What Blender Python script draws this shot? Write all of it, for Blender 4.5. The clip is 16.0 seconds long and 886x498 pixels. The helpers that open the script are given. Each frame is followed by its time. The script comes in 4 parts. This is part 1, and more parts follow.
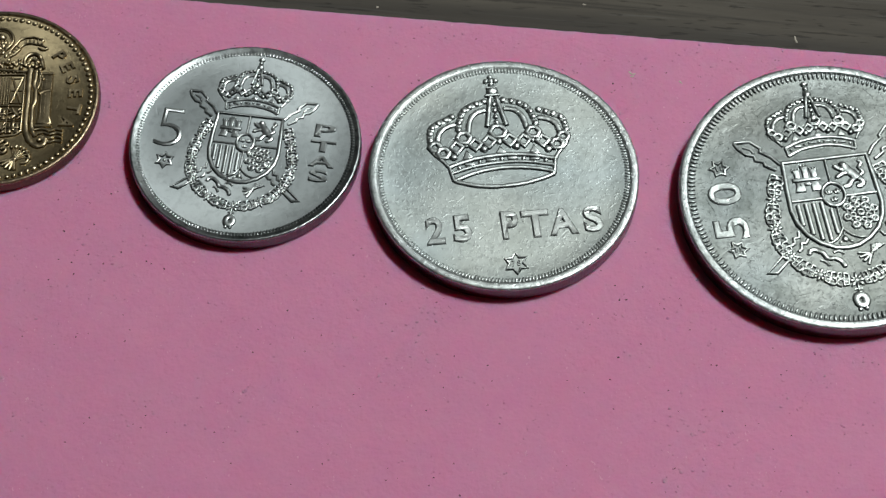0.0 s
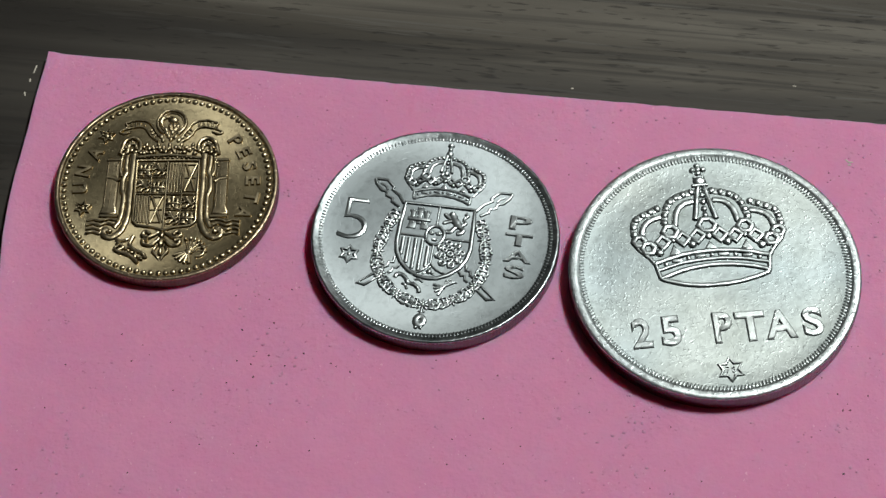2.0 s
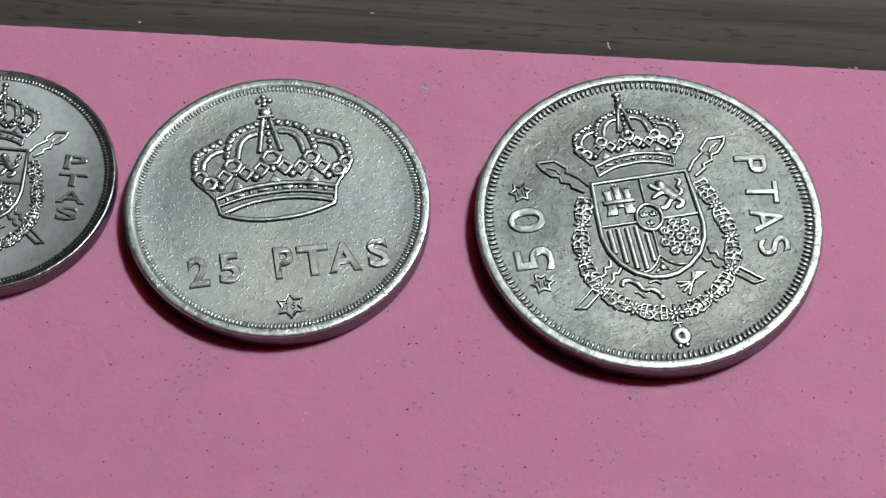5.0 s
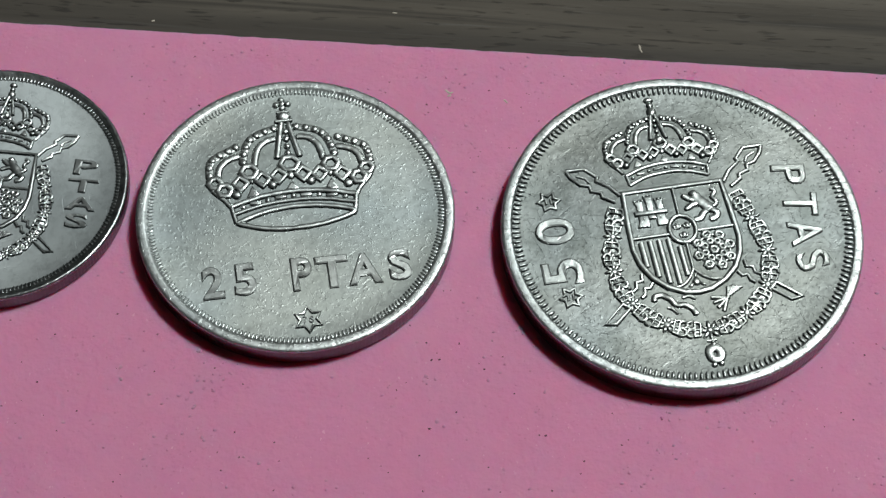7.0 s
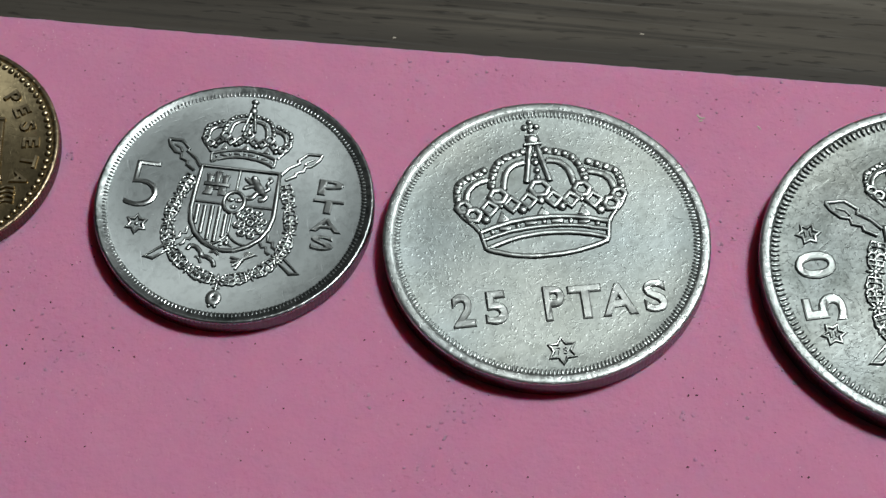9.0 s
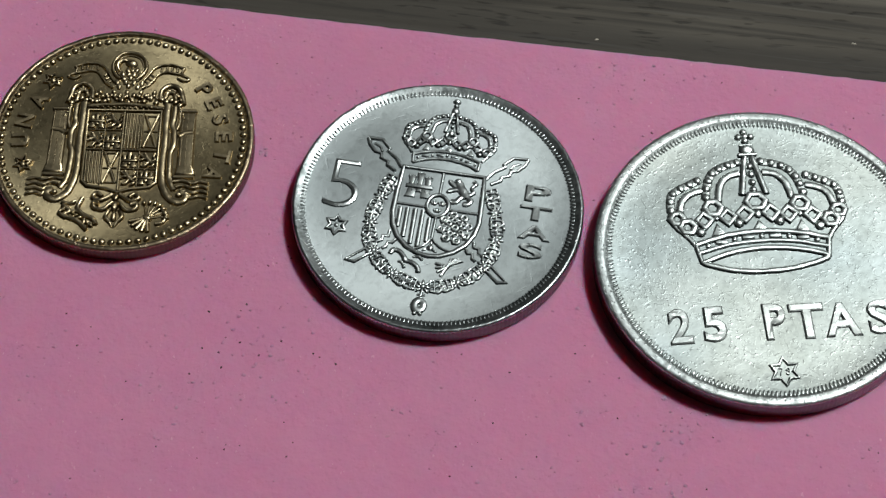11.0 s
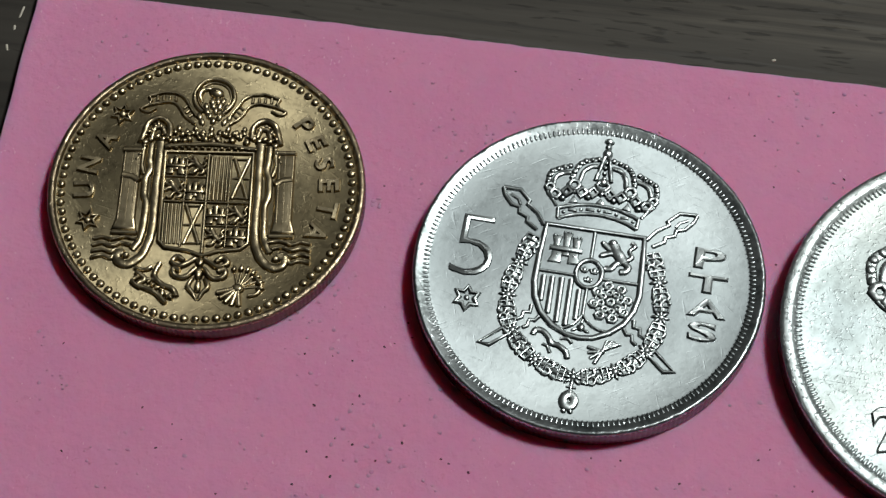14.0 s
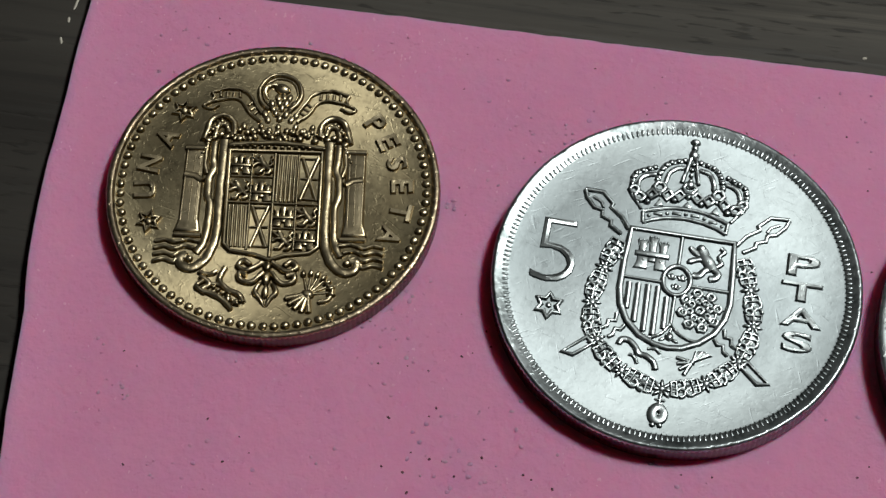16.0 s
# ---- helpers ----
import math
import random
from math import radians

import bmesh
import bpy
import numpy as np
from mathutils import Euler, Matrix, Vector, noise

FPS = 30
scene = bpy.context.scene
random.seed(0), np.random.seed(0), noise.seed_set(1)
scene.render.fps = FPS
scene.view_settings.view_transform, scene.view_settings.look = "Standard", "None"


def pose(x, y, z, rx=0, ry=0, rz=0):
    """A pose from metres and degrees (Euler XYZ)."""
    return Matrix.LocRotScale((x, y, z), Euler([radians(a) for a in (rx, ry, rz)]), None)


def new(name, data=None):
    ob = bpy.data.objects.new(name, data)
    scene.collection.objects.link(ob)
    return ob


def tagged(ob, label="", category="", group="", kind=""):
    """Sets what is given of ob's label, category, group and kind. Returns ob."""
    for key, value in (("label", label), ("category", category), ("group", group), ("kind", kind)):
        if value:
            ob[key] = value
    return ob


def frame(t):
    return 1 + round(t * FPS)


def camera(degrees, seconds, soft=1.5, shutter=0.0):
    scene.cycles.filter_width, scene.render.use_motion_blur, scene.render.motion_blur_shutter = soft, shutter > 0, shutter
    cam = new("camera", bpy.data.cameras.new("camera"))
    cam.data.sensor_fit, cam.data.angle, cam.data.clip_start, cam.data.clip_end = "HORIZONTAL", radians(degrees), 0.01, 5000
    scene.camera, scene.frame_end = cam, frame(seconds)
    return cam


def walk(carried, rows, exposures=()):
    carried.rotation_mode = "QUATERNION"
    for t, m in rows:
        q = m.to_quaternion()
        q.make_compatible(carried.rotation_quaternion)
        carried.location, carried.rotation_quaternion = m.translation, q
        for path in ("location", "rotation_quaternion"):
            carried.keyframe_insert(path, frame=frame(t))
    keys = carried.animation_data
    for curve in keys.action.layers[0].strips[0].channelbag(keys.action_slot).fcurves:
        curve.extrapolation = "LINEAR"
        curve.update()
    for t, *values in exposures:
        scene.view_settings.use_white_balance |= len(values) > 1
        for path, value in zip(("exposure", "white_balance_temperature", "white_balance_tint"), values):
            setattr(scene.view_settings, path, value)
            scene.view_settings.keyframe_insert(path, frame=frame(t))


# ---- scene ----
# ---- camera ----
cam = camera(22.410, 16.0, soft=1.45)
# seconds, place in metres, tilt up from straight down, heading, roll in degrees
PATH = [
    (0.0, 0.06680, -0.13717, 0.18851, 30.208, 3.369, 1.112),
    (0.5, 0.06464, -0.13015, 0.18368, 32.266, 4.762, -0.633),
    (1.0, 0.05694, -0.12945, 0.18035, 31.862, 6.502, -1.383),
    (1.5, 0.05424, -0.12696, 0.18070, 31.381, 7.200, -1.685),
    (2.0, 0.05526, -0.12536, 0.17805, 31.229, 7.765, -2.286),
    (2.5, 0.06573, -0.12714, 0.17053, 31.539, 7.062, -2.583),
    (3.0, 0.07194, -0.12601, 0.16947, 31.206, 4.635, -1.074),
    (3.5, 0.07779, -0.12417, 0.16834, 30.812, 3.257, -0.218),
    (4.0, 0.08009, -0.12314, 0.16774, 31.071, 0.893, 1.523),
    (4.5, 0.08024, -0.12412, 0.16764, 31.269, -0.010, 2.304),
    (7.0, 0.07894, -0.11731, 0.16155, 30.715, 0.466, 2.324),
    (7.5, 0.07632, -0.11756, 0.16190, 30.893, 2.125, 1.206),
    (8.0, 0.07526, -0.11650, 0.16048, 30.744, 2.038, 1.336),
    (8.5, 0.06967, -0.11584, 0.15970, 30.982, 4.032, 0.063),
    (9.0, 0.06545, -0.11340, 0.15791, 30.679, 4.985, -0.306),
    (9.2, 0.06502, -0.11331, 0.15674, 30.706, 5.673, -0.763),
    (11.3, 0.04488, -0.10929, 0.15166, 30.714, 4.464, 2.143),
    (11.5, 0.04355, -0.10682, 0.15256, 30.078, 5.114, 1.658),
    (12.0, 0.04264, -0.10150, 0.14696, 29.496, 7.067, 0.050),
    (12.5, 0.03952, -0.09504, 0.14381, 28.465, 7.625, -0.382),
    (13.0, 0.03764, -0.08893, 0.13701, 27.397, 7.520, -0.382),
    (13.5, 0.03781, -0.08541, 0.13396, 27.150, 7.673, -0.759),
    (14.0, 0.03793, -0.08428, 0.13211, 27.305, 6.488, 0.293),
    (14.5, 0.03693, -0.08421, 0.13111, 27.288, 6.120, 0.793),
    (15.0, 0.03588, -0.08343, 0.12964, 27.661, 5.373, 1.551),
    (15.5, 0.03472, -0.08249, 0.12760, 27.534, 5.502, 1.405),
    (16.0, 0.03216, -0.08202, 0.12556, 27.587, 6.036, 0.983),
]
EXPOSURES = [(0.0, -0.11), (1.5, 0.08), (4.0, -0.06), (7.0, -0.11), (9.0, -0.13), (12.5, -0.14), (16.0, -0.22)]
walk(cam, [(t, pose(x, y, z, a, 0, b) @ pose(0, 0, 0, 0, 0, c)) for t, x, y, z, a, b, c in PATH], EXPOSURES)

# ---- light: one shaded lamp near the table, in a closed room ----
room_world = bpy.data.worlds.new("room_world")
room_world.use_nodes = True
room_world.node_tree.nodes["Background"].inputs["Color"].default_value = (0.9, 0.95, 1.0, 1)
room_world.node_tree.nodes["Background"].inputs["Strength"].default_value = 0.012
scene.world = room_world
lamp_data = bpy.data.lights.new("desk_light", "AREA")
lamp_data.shape = "DISK"
lamp_data.energy = 10.9
lamp_data.color = (0.95, 1.0, 1.0)
lamp_data.size = 0.15
lamp = new("desk_light", lamp_data)
lamp.location = (0.42, 0.21, 0.86)

MM = 0.001
CARD_T = 0.7      # card thickness, mm


# ---- materials ----
class Nodes:
    """A short way to write a node material."""

    def __init__(self, name):
        self.mat = bpy.data.materials.new(name)
        self.mat.use_nodes = True
        self.tree = self.mat.node_tree
        self.bsdf = self.tree.nodes["Principled BSDF"]
        self.coord = self.tree.nodes.new("ShaderNodeTexCoord").outputs["Object"]

    def add(self, kind, **settings):
        node = self.tree.nodes.new(kind)
        for key, value in settings.items():
            if key in node.inputs:
                self.put(node.inputs[key], value)
        return node

    def put(self, socket, value):
        if isinstance(value, bpy.types.NodeSocket):
            self.tree.links.new(value, socket)
        else:
            socket.default_value = value

    def scaled(self, sx, sy, sz, turn=0.0):
        node = self.tree.nodes.new("ShaderNodeMapping")
        self.tree.links.new(self.coord, node.inputs["Vector"])
        node.inputs["Scale"].default_value = (sx, sy, sz)
        node.inputs["Rotation"].default_value = (0, 0, radians(turn))
        return node.outputs["Vector"]

    def streaks(self, turn, long_way, cross):
        spin = self.tree.nodes.new("ShaderNodeVectorRotate")
        spin.rotation_type = "Z_AXIS"
        spin.inputs["Angle"].default_value = radians(turn)
        self.tree.links.new(self.coord, spin.inputs["Vector"])
        node = self.tree.nodes.new("ShaderNodeMapping")
        self.tree.links.new(spin.outputs["Vector"], node.inputs["Vector"])
        node.inputs["Scale"].default_value = (long_way, cross, cross)
        return node.outputs["Vector"]

    def noise(self, vector, scale=1.0, detail=3.0, rough=0.55, distortion=0.0):
        node = self.tree.nodes.new("ShaderNodeTexNoise")
        self.tree.links.new(vector, node.inputs["Vector"])
        node.inputs["Scale"].default_value = scale
        node.inputs["Detail"].default_value = detail
        node.inputs["Roughness"].default_value = rough
        node.inputs["Distortion"].default_value = distortion
        return node.outputs["Fac"]

    def ramp(self, fac, *stops):
        node = self.tree.nodes.new("ShaderNodeValToRGB")
        self.tree.links.new(fac, node.inputs["Fac"])
        el = node.color_ramp.elements
        while len(el) < len(stops):
            el.new(0.5)
        for e, (p, c) in zip(el, stops):
            e.position = p
            e.color = (c, c, c, 1) if isinstance(c, float) else (*c, 1)
        return node.outputs["Color"]

    def mix(self, fac, a, b, blend="MIX"):
        node = self.tree.nodes.new("ShaderNodeMix")
        node.data_type, node.blend_type = "RGBA", blend
        for key, value in ((0, fac), (6, a), (7, b)):
            if isinstance(value, tuple) and len(value) == 3:
                value = (*value, 1)
            self.put(node.inputs[key], value)
        return node.outputs[2]

    def math(self, op, a, b=0.0):
        node = self.tree.nodes.new("ShaderNodeMath")
        node.operation = op
        self.put(node.inputs[0], a)
        self.put(node.inputs[1], b)
        return node.outputs[0]

    def bump(self, height, strength, distance, under=None):
        node = self.tree.nodes.new("ShaderNodeBump")
        node.inputs["Strength"].default_value = strength
        node.inputs["Distance"].default_value = distance
        self.tree.links.new(height, node.inputs["Height"])
        if under is not None:
            self.tree.links.new(under, node.inputs["Normal"])
        return node.outputs["Normal"]

    def done(self, **inputs):
        for key, value in inputs.items():
            self.put(self.bsdf.inputs[key.replace("_", " ")], value)
        return self.mat


def paint(name, colour, rough=0.7, grain=120.0):
    n = Nodes(name)
    fine = n.noise(n.scaled(1, 1, 1), grain, 3)
    broad = n.noise(n.scaled(1, 1, 1), 2.5, 3)
    dark = tuple(c * 0.88 for c in colour)
    return n.done(Base_Color=n.mix(broad, (*colour, 1), (*dark, 1)), Roughness=rough,
                  Normal=n.bump(fine, 0.15, 0.001))


def coin_metal(name, colour, dull, rough, lustre, scratch, speck, patch=160, drift=0.0, sand=0.2, uneven=0.16):
    """Struck metal: worn tint, fine scratches, small pits, and a lustre that runs round the coin."""
    n = Nodes(name)
    broad = n.noise(n.scaled(1, 1, 1), patch, 4, 0.6)
    fine = n.noise(n.scaled(1, 1, 1), 1600, 3, 0.6)
    dents = n.noise(n.scaled(1, 1, 1), 620, 3, 0.5)
    base = n.mix(n.ramp(broad, (0.35, 0.0), (0.7, 1.0)), (*colour, 1), (*dull, 1))
    if drift:
        hue = n.ramp(n.noise(n.scaled(1, 1, 1, 30), 75, 2), (0.36, 0.0), (0.64, 1.0))
        base = n.mix(drift, base, n.mix(hue, (0.68, 0.80, 0.86, 1), (0.92, 0.92, 0.85, 1)), "MULTIPLY")
    base = n.mix(n.math("MULTIPLY", n.ramp(fine, (0.3, 1.0), (0.5, 0.0)), speck), base, tuple(c * 0.45 for c in dull) + (1,))
    lines = None
    for turn, long_way, cross in ((38, 420, 4600), (-31, 520, 5200), (72, 480, 4900), (15, 300, 6100)):
        streak = n.ramp(n.noise(n.streaks(turn, long_way, cross), 1.0, 1.0), (0.70, 0.0), (0.76, 1.0))
        lines = streak if lines is None else n.mix(1.0, lines, streak, "ADD")
    level = n.math("ADD", n.math("MULTIPLY", broad, uneven), rough - uneven / 2)
    level = n.math("ADD", level, n.math("MULTIPLY", fine, 0.05))
    height = n.mix(0.5, fine, lines, "SUBTRACT")
    grain = n.ramp(n.noise(n.scaled(1, 1, 1), 3600, 2, 0.6), (0.58, 0.0), (0.7, 1.0))
    tangent = n.add("ShaderNodeTangent")
    tangent.direction_type, tangent.axis = "RADIAL", "Z"
    return n.done(Base_Color=base, Metallic=1.0, Roughness=level, Anisotropic=lustre,
                  Anisotropic_Rotation=0.0, Tangent=tangent.outputs["Tangent"],
                  Normal=n.bump(height, scratch, 0.00002, n.bump(grain, sand, 0.00003, n.bump(dents, scratch * 0.4, 0.00005))))


def card_material():
    """Soft foam card: mottled pink with fine pores, shallow pits and a few pale nicks."""
    n = Nodes("pink_card")
    broad = n.noise(n.scaled(1, 1, 1), 45, 4)
    mottle = n.noise(n.scaled(1, 1, 1, 20), 420, 3, 0.6)
    fibre = n.noise(n.scaled(1, 0.8, 1), 2600, 4, 0.65)
    here = n.ramp(n.noise(n.scaled(1, 1, 1), 150, 2), (0.42, 0.15), (0.6, 1.0))
    pit = n.math("MULTIPLY", n.ramp(n.noise(n.scaled(1, 1, 1), 2100, 1.0), (0.68, 0.0), (0.74, 1.0)), here)
    nick = n.math("MULTIPLY", n.ramp(n.noise(n.scaled(1.4, 1, 1, 40), 2300, 1.0), (0.72, 0.0), (0.76, 1.0)), here)
    base = n.mix(broad, (0.616, 0.240, 0.369, 1), (0.522, 0.191, 0.310, 1))
    base = n.mix(n.math("MULTIPLY", n.ramp(mottle, (0.35, 0.0), (0.68, 1.0)), 0.4), base, (0.508, 0.174, 0.310, 1))
    base = n.mix(n.math("MULTIPLY", fibre, 0.35), base, (0.644, 0.265, 0.398, 1))
    base = n.mix(n.math("MULTIPLY", pit, 0.12), base, (0.33, 0.07, 0.15, 1))
    base = n.mix(n.math("MULTIPLY", nick, 0.3), base, (0.80, 0.50, 0.60, 1))
    relief = n.bump(fibre, 0.6, 0.00007)
    lumps = n.noise(n.scaled(1, 1, 1), 1500, 2, 0.5)
    relief = n.bump(lumps, 0.6, 0.00014, relief)
    relief = n.bump(n.math("SUBTRACT", nick, pit), 0.25, 0.00008, relief)
    relief = n.bump(broad, 0.2, 0.0006, relief)
    return n.done(Base_Color=base, Roughness=0.75, Specular_IOR_Level=0.12, Normal=relief,
                  Subsurface_Weight=0.78, Subsurface_Radius=(1.0, 0.16, 0.3), Subsurface_Scale=0.0028)


def laminate():
    """Dark grey-brown wood: broad soft bands, long dark streaks and short dark pores, all along x."""
    n = Nodes("dark_wood")
    band = n.noise(n.streaks(1.5, 7, 130), 1.0, 4, 0.5, 0.8)
    streak = n.noise(n.streaks(1.2, 14, 520), 1.0, 4, 0.6, 0.7)
    wisp = n.noise(n.streaks(2.2, 30, 900), 1.0, 3, 0.55, 1.4)
    pores = n.noise(n.streaks(1.0, 330, 2600), 1.0, 2, 0.5, 0.3)
    where = n.noise(n.streaks(0.0, 45, 160), 1.0, 2)
    fine = n.noise(n.streaks(1.0, 500, 5200), 1.0, 3)
    base = n.ramp(band, (0.34, (0.034, 0.0285, 0.0208)), (0.5, (0.071, 0.061, 0.047)), (0.66, (0.113, 0.099, 0.078)))
    base = n.mix(n.math("MULTIPLY", n.ramp(streak, (0.34, 1.0), (0.47, 0.0)), 0.6), base, (0.016, 0.014, 0.012, 1))
    base = n.mix(n.math("MULTIPLY", n.ramp(wisp, (0.58, 0.0), (0.72, 1.0)), 0.65), base, (0.105, 0.097, 0.083, 1))
    spot = n.math("MULTIPLY", n.ramp(pores, (0.60, 0.0), (0.68, 1.0)), n.ramp(where, (0.38, 0.0), (0.52, 1.0)))
    base = n.mix(n.math("MULTIPLY", spot, 0.6), base, (0.012, 0.010, 0.008, 1))
    base = n.mix(n.math("MULTIPLY", fine, 0.22), base, (0.03, 0.027, 0.023, 1))
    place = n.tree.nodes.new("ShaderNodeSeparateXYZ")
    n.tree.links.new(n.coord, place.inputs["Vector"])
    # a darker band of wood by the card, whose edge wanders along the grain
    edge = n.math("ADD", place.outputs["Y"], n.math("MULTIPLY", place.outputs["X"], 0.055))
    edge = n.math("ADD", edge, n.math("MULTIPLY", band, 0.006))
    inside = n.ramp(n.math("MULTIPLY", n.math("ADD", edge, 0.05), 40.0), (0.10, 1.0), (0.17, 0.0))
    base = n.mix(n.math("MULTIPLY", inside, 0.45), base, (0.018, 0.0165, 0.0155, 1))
    # wood is darker west of the card, with the shade beside the card painted in
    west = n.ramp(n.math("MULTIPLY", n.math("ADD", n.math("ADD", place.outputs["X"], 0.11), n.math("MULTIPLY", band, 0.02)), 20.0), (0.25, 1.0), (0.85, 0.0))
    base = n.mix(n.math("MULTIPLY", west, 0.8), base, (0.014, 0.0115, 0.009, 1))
    rough = n.math("ADD", n.math("MULTIPLY", fine, 0.2), 0.5)
    relief = n.bump(spot, 0.4, 0.0001, n.bump(fine, 0.25, 0.00005))
    return n.done(Base_Color=base, Roughness=rough, Specular_IOR_Level=0.18, Normal=relief)


def plain(name, colour, rough):
    n = Nodes(name)
    tone = n.noise(n.scaled(1, 1, 1), 3000, 2)
    return n.done(Base_Color=n.mix(tone, (*colour, 1), tuple(c * 0.7 for c in colour) + (1,)), Roughness=rough)


WALL = paint("wall_paint", (0.34, 0.34, 0.33))
CEILING = paint("ceiling_paint", (0.55, 0.55, 0.55))
FLOOR = paint("floor_paint", (0.5, 0.47, 0.43), 0.5)
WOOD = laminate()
CARD = card_material()
NICKEL_FIELD = coin_metal("toned_cupronickel", (0.433, 0.462, 0.445), (0.361, 0.387, 0.365), 0.44, 0.1, 0.5, 0.35, 420, 0.4, 0.35)
NICKEL_DULL = coin_metal("worn_cupronickel", (0.667, 0.701, 0.678), (0.506, 0.535, 0.506), 0.34, 0.0, 0.5, 0.35, 420, 0.2)
NICKEL_RIM = coin_metal("rubbed_cupronickel", (0.605, 0.638, 0.622), (0.381, 0.403, 0.386), 0.40, 0.0, 0.9, 0.6, 700, 0.2, 0.9, 0.3)
GREY_FIELD = coin_metal("grey_cupronickel", (0.240, 0.255, 0.243), (0.166, 0.178, 0.164), 0.42, 0.1, 1.0, 0.5, 300, 0.35, 0.5, 0.26)
GREY_RELIEF = coin_metal("grey_worn_relief", (0.598, 0.632, 0.604), (0.414, 0.437, 0.408), 0.34, 0.0, 0.6, 0.4, 420, 0.2)
NICKEL_BRIGHT = coin_metal("bright_cupronickel", (0.457, 0.493, 0.489), (0.419, 0.455, 0.449), 0.48, 0.28, 0.4, 0.25, 260, 0.1, 0.08)
BRIGHT_RELIEF = coin_metal("bright_relief", (0.610, 0.650, 0.633), (0.520, 0.554, 0.537), 0.30, 0.0, 0.35, 0.25, 500)
BRASS_RELIEF = coin_metal("rubbed_brass", (0.598, 0.489, 0.305), (0.397, 0.313, 0.184), 0.32, 0.0, 0.4, 0.4, 500)
NICKEL_STAINED = coin_metal("stained_cupronickel", (0.510, 0.537, 0.528), (0.141, 0.163, 0.158), 0.30, 0.0, 0.45, 0.6, 210)
# EDGE_METAL and BRASS_EDGE: milled sides, a darker metal than the coin faces
EDGE_METAL = coin_metal("dark_coin_edge", (0.17, 0.16, 0.158), (0.12, 0.113, 0.11), 0.2, 0.0, 0.3, 0.4)
BRASS_RIM = coin_metal("browned_brass_rim", (0.40, 0.315, 0.20), (0.22, 0.165, 0.11), 0.34, 0.0, 0.8, 0.6, 420, 0.0, 0.6, 0.3)
BRASS_EDGE = coin_metal("dark_brass_edge", (0.155, 0.115, 0.075), (0.10, 0.075, 0.05), 0.2, 0.0, 0.3, 0.4)
BRASS = coin_metal("toned_brass", (0.578, 0.468, 0.277), (0.338, 0.265, 0.150), 0.40, 0.55, 0.6, 0.4, 210, 0.15, 0.25, 0.34)
# flank metals: unrubbed tone, darkened further to paint in the relief's shaded sides
NICKEL_FLANK = coin_metal("unrubbed_shaded_cupronickel", (0.13, 0.14, 0.138), (0.08, 0.088, 0.086), 0.26, 0.0, 0.3, 0.4, 500)
BRASS_FLANK = coin_metal("unrubbed_shaded_brass", (0.22, 0.165, 0.085), (0.13, 0.096, 0.048), 0.3, 0.0, 0.3, 0.4, 500)
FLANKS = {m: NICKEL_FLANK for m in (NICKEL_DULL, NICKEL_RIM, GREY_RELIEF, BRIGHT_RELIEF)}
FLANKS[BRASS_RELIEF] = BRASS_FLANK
SPECK = plain("dark_grit", (0.07, 0.02, 0.03), 0.8)
LINT = plain("pale_lint", (0.52, 0.47, 0.38), 0.8)


# ---- building ----
def mesh_object(name, verts, faces, material, parent=None, label="", smooth=True, sharp=45, flank=None):
    """One mesh; a flank metal, where given, darkens the steep sides: unrubbed tone with their shade painted in."""
    me = bpy.data.meshes.new(name)
    me.from_pydata(verts, [], faces)
    me.validate()
    if smooth:
        me.polygons.foreach_set("use_smooth", [True] * len(me.polygons))
        me.set_sharp_from_angle(angle=radians(sharp))
    me.materials.append(material)
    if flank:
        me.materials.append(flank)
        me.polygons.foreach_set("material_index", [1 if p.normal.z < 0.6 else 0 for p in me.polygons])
    ob = new(name, me)
    ob.parent = parent
    if label:
        tagged(ob, label)
    return ob


def part(name, bm, material, parent, label=""):
    me = bpy.data.meshes.new(name)
    bm.to_mesh(me)
    bm.free()
    me.materials.append(material)
    ob = new(name, me)
    ob.parent = parent
    if label:
        tagged(ob, label)
    return ob


def box(x0, x1, y0, y1, z0, z1, bevel=0.0):
    bm = bmesh.new()
    bmesh.ops.create_cube(bm, size=1.0)
    for v in bm.verts:
        v.co = ((x0 + x1) / 2 + v.co.x * (x1 - x0), (y0 + y1) / 2 + v.co.y * (y1 - y0), (z0 + z1) / 2 + v.co.z * (z1 - z0))
    if bevel:
        bmesh.ops.bevel(bm, geom=bm.edges[:], offset=bevel, segments=2, affect="EDGES", profile=0.6)
    return bm


# ---- room ----
X0, X1, Y0, Y1, ZF, ZC = -1.9, 2.3, -1.8, 1.9, -0.75, 1.75
for name, dims, mat in (
        ("floor", (X0 - 0.1, X1 + 0.1, Y0 - 0.1, Y1 + 0.1, ZF - 0.1, ZF), FLOOR),
        ("ceiling", (X0 - 0.1, X1 + 0.1, Y0 - 0.1, Y1 + 0.1, ZC, ZC + 0.1), CEILING),
        ("wall_west", (X0 - 0.1, X0, Y0, Y1, ZF, ZC), WALL),
        ("wall_east", (X1, X1 + 0.1, Y0, Y1, ZF, ZC), WALL),
        ("wall_south", (X0 - 0.1, X1 + 0.1, Y0 - 0.1, Y0, ZF, ZC), WALL),
        ("wall_north", (X0 - 0.1, X1 + 0.1, Y1, Y1 + 0.1, ZF, ZC), WALL)):
    tagged(part(name, box(*dims), mat, None), "plain painted " + name.split("_")[0] + " of the room", name.split("_")[0], kind="structure")

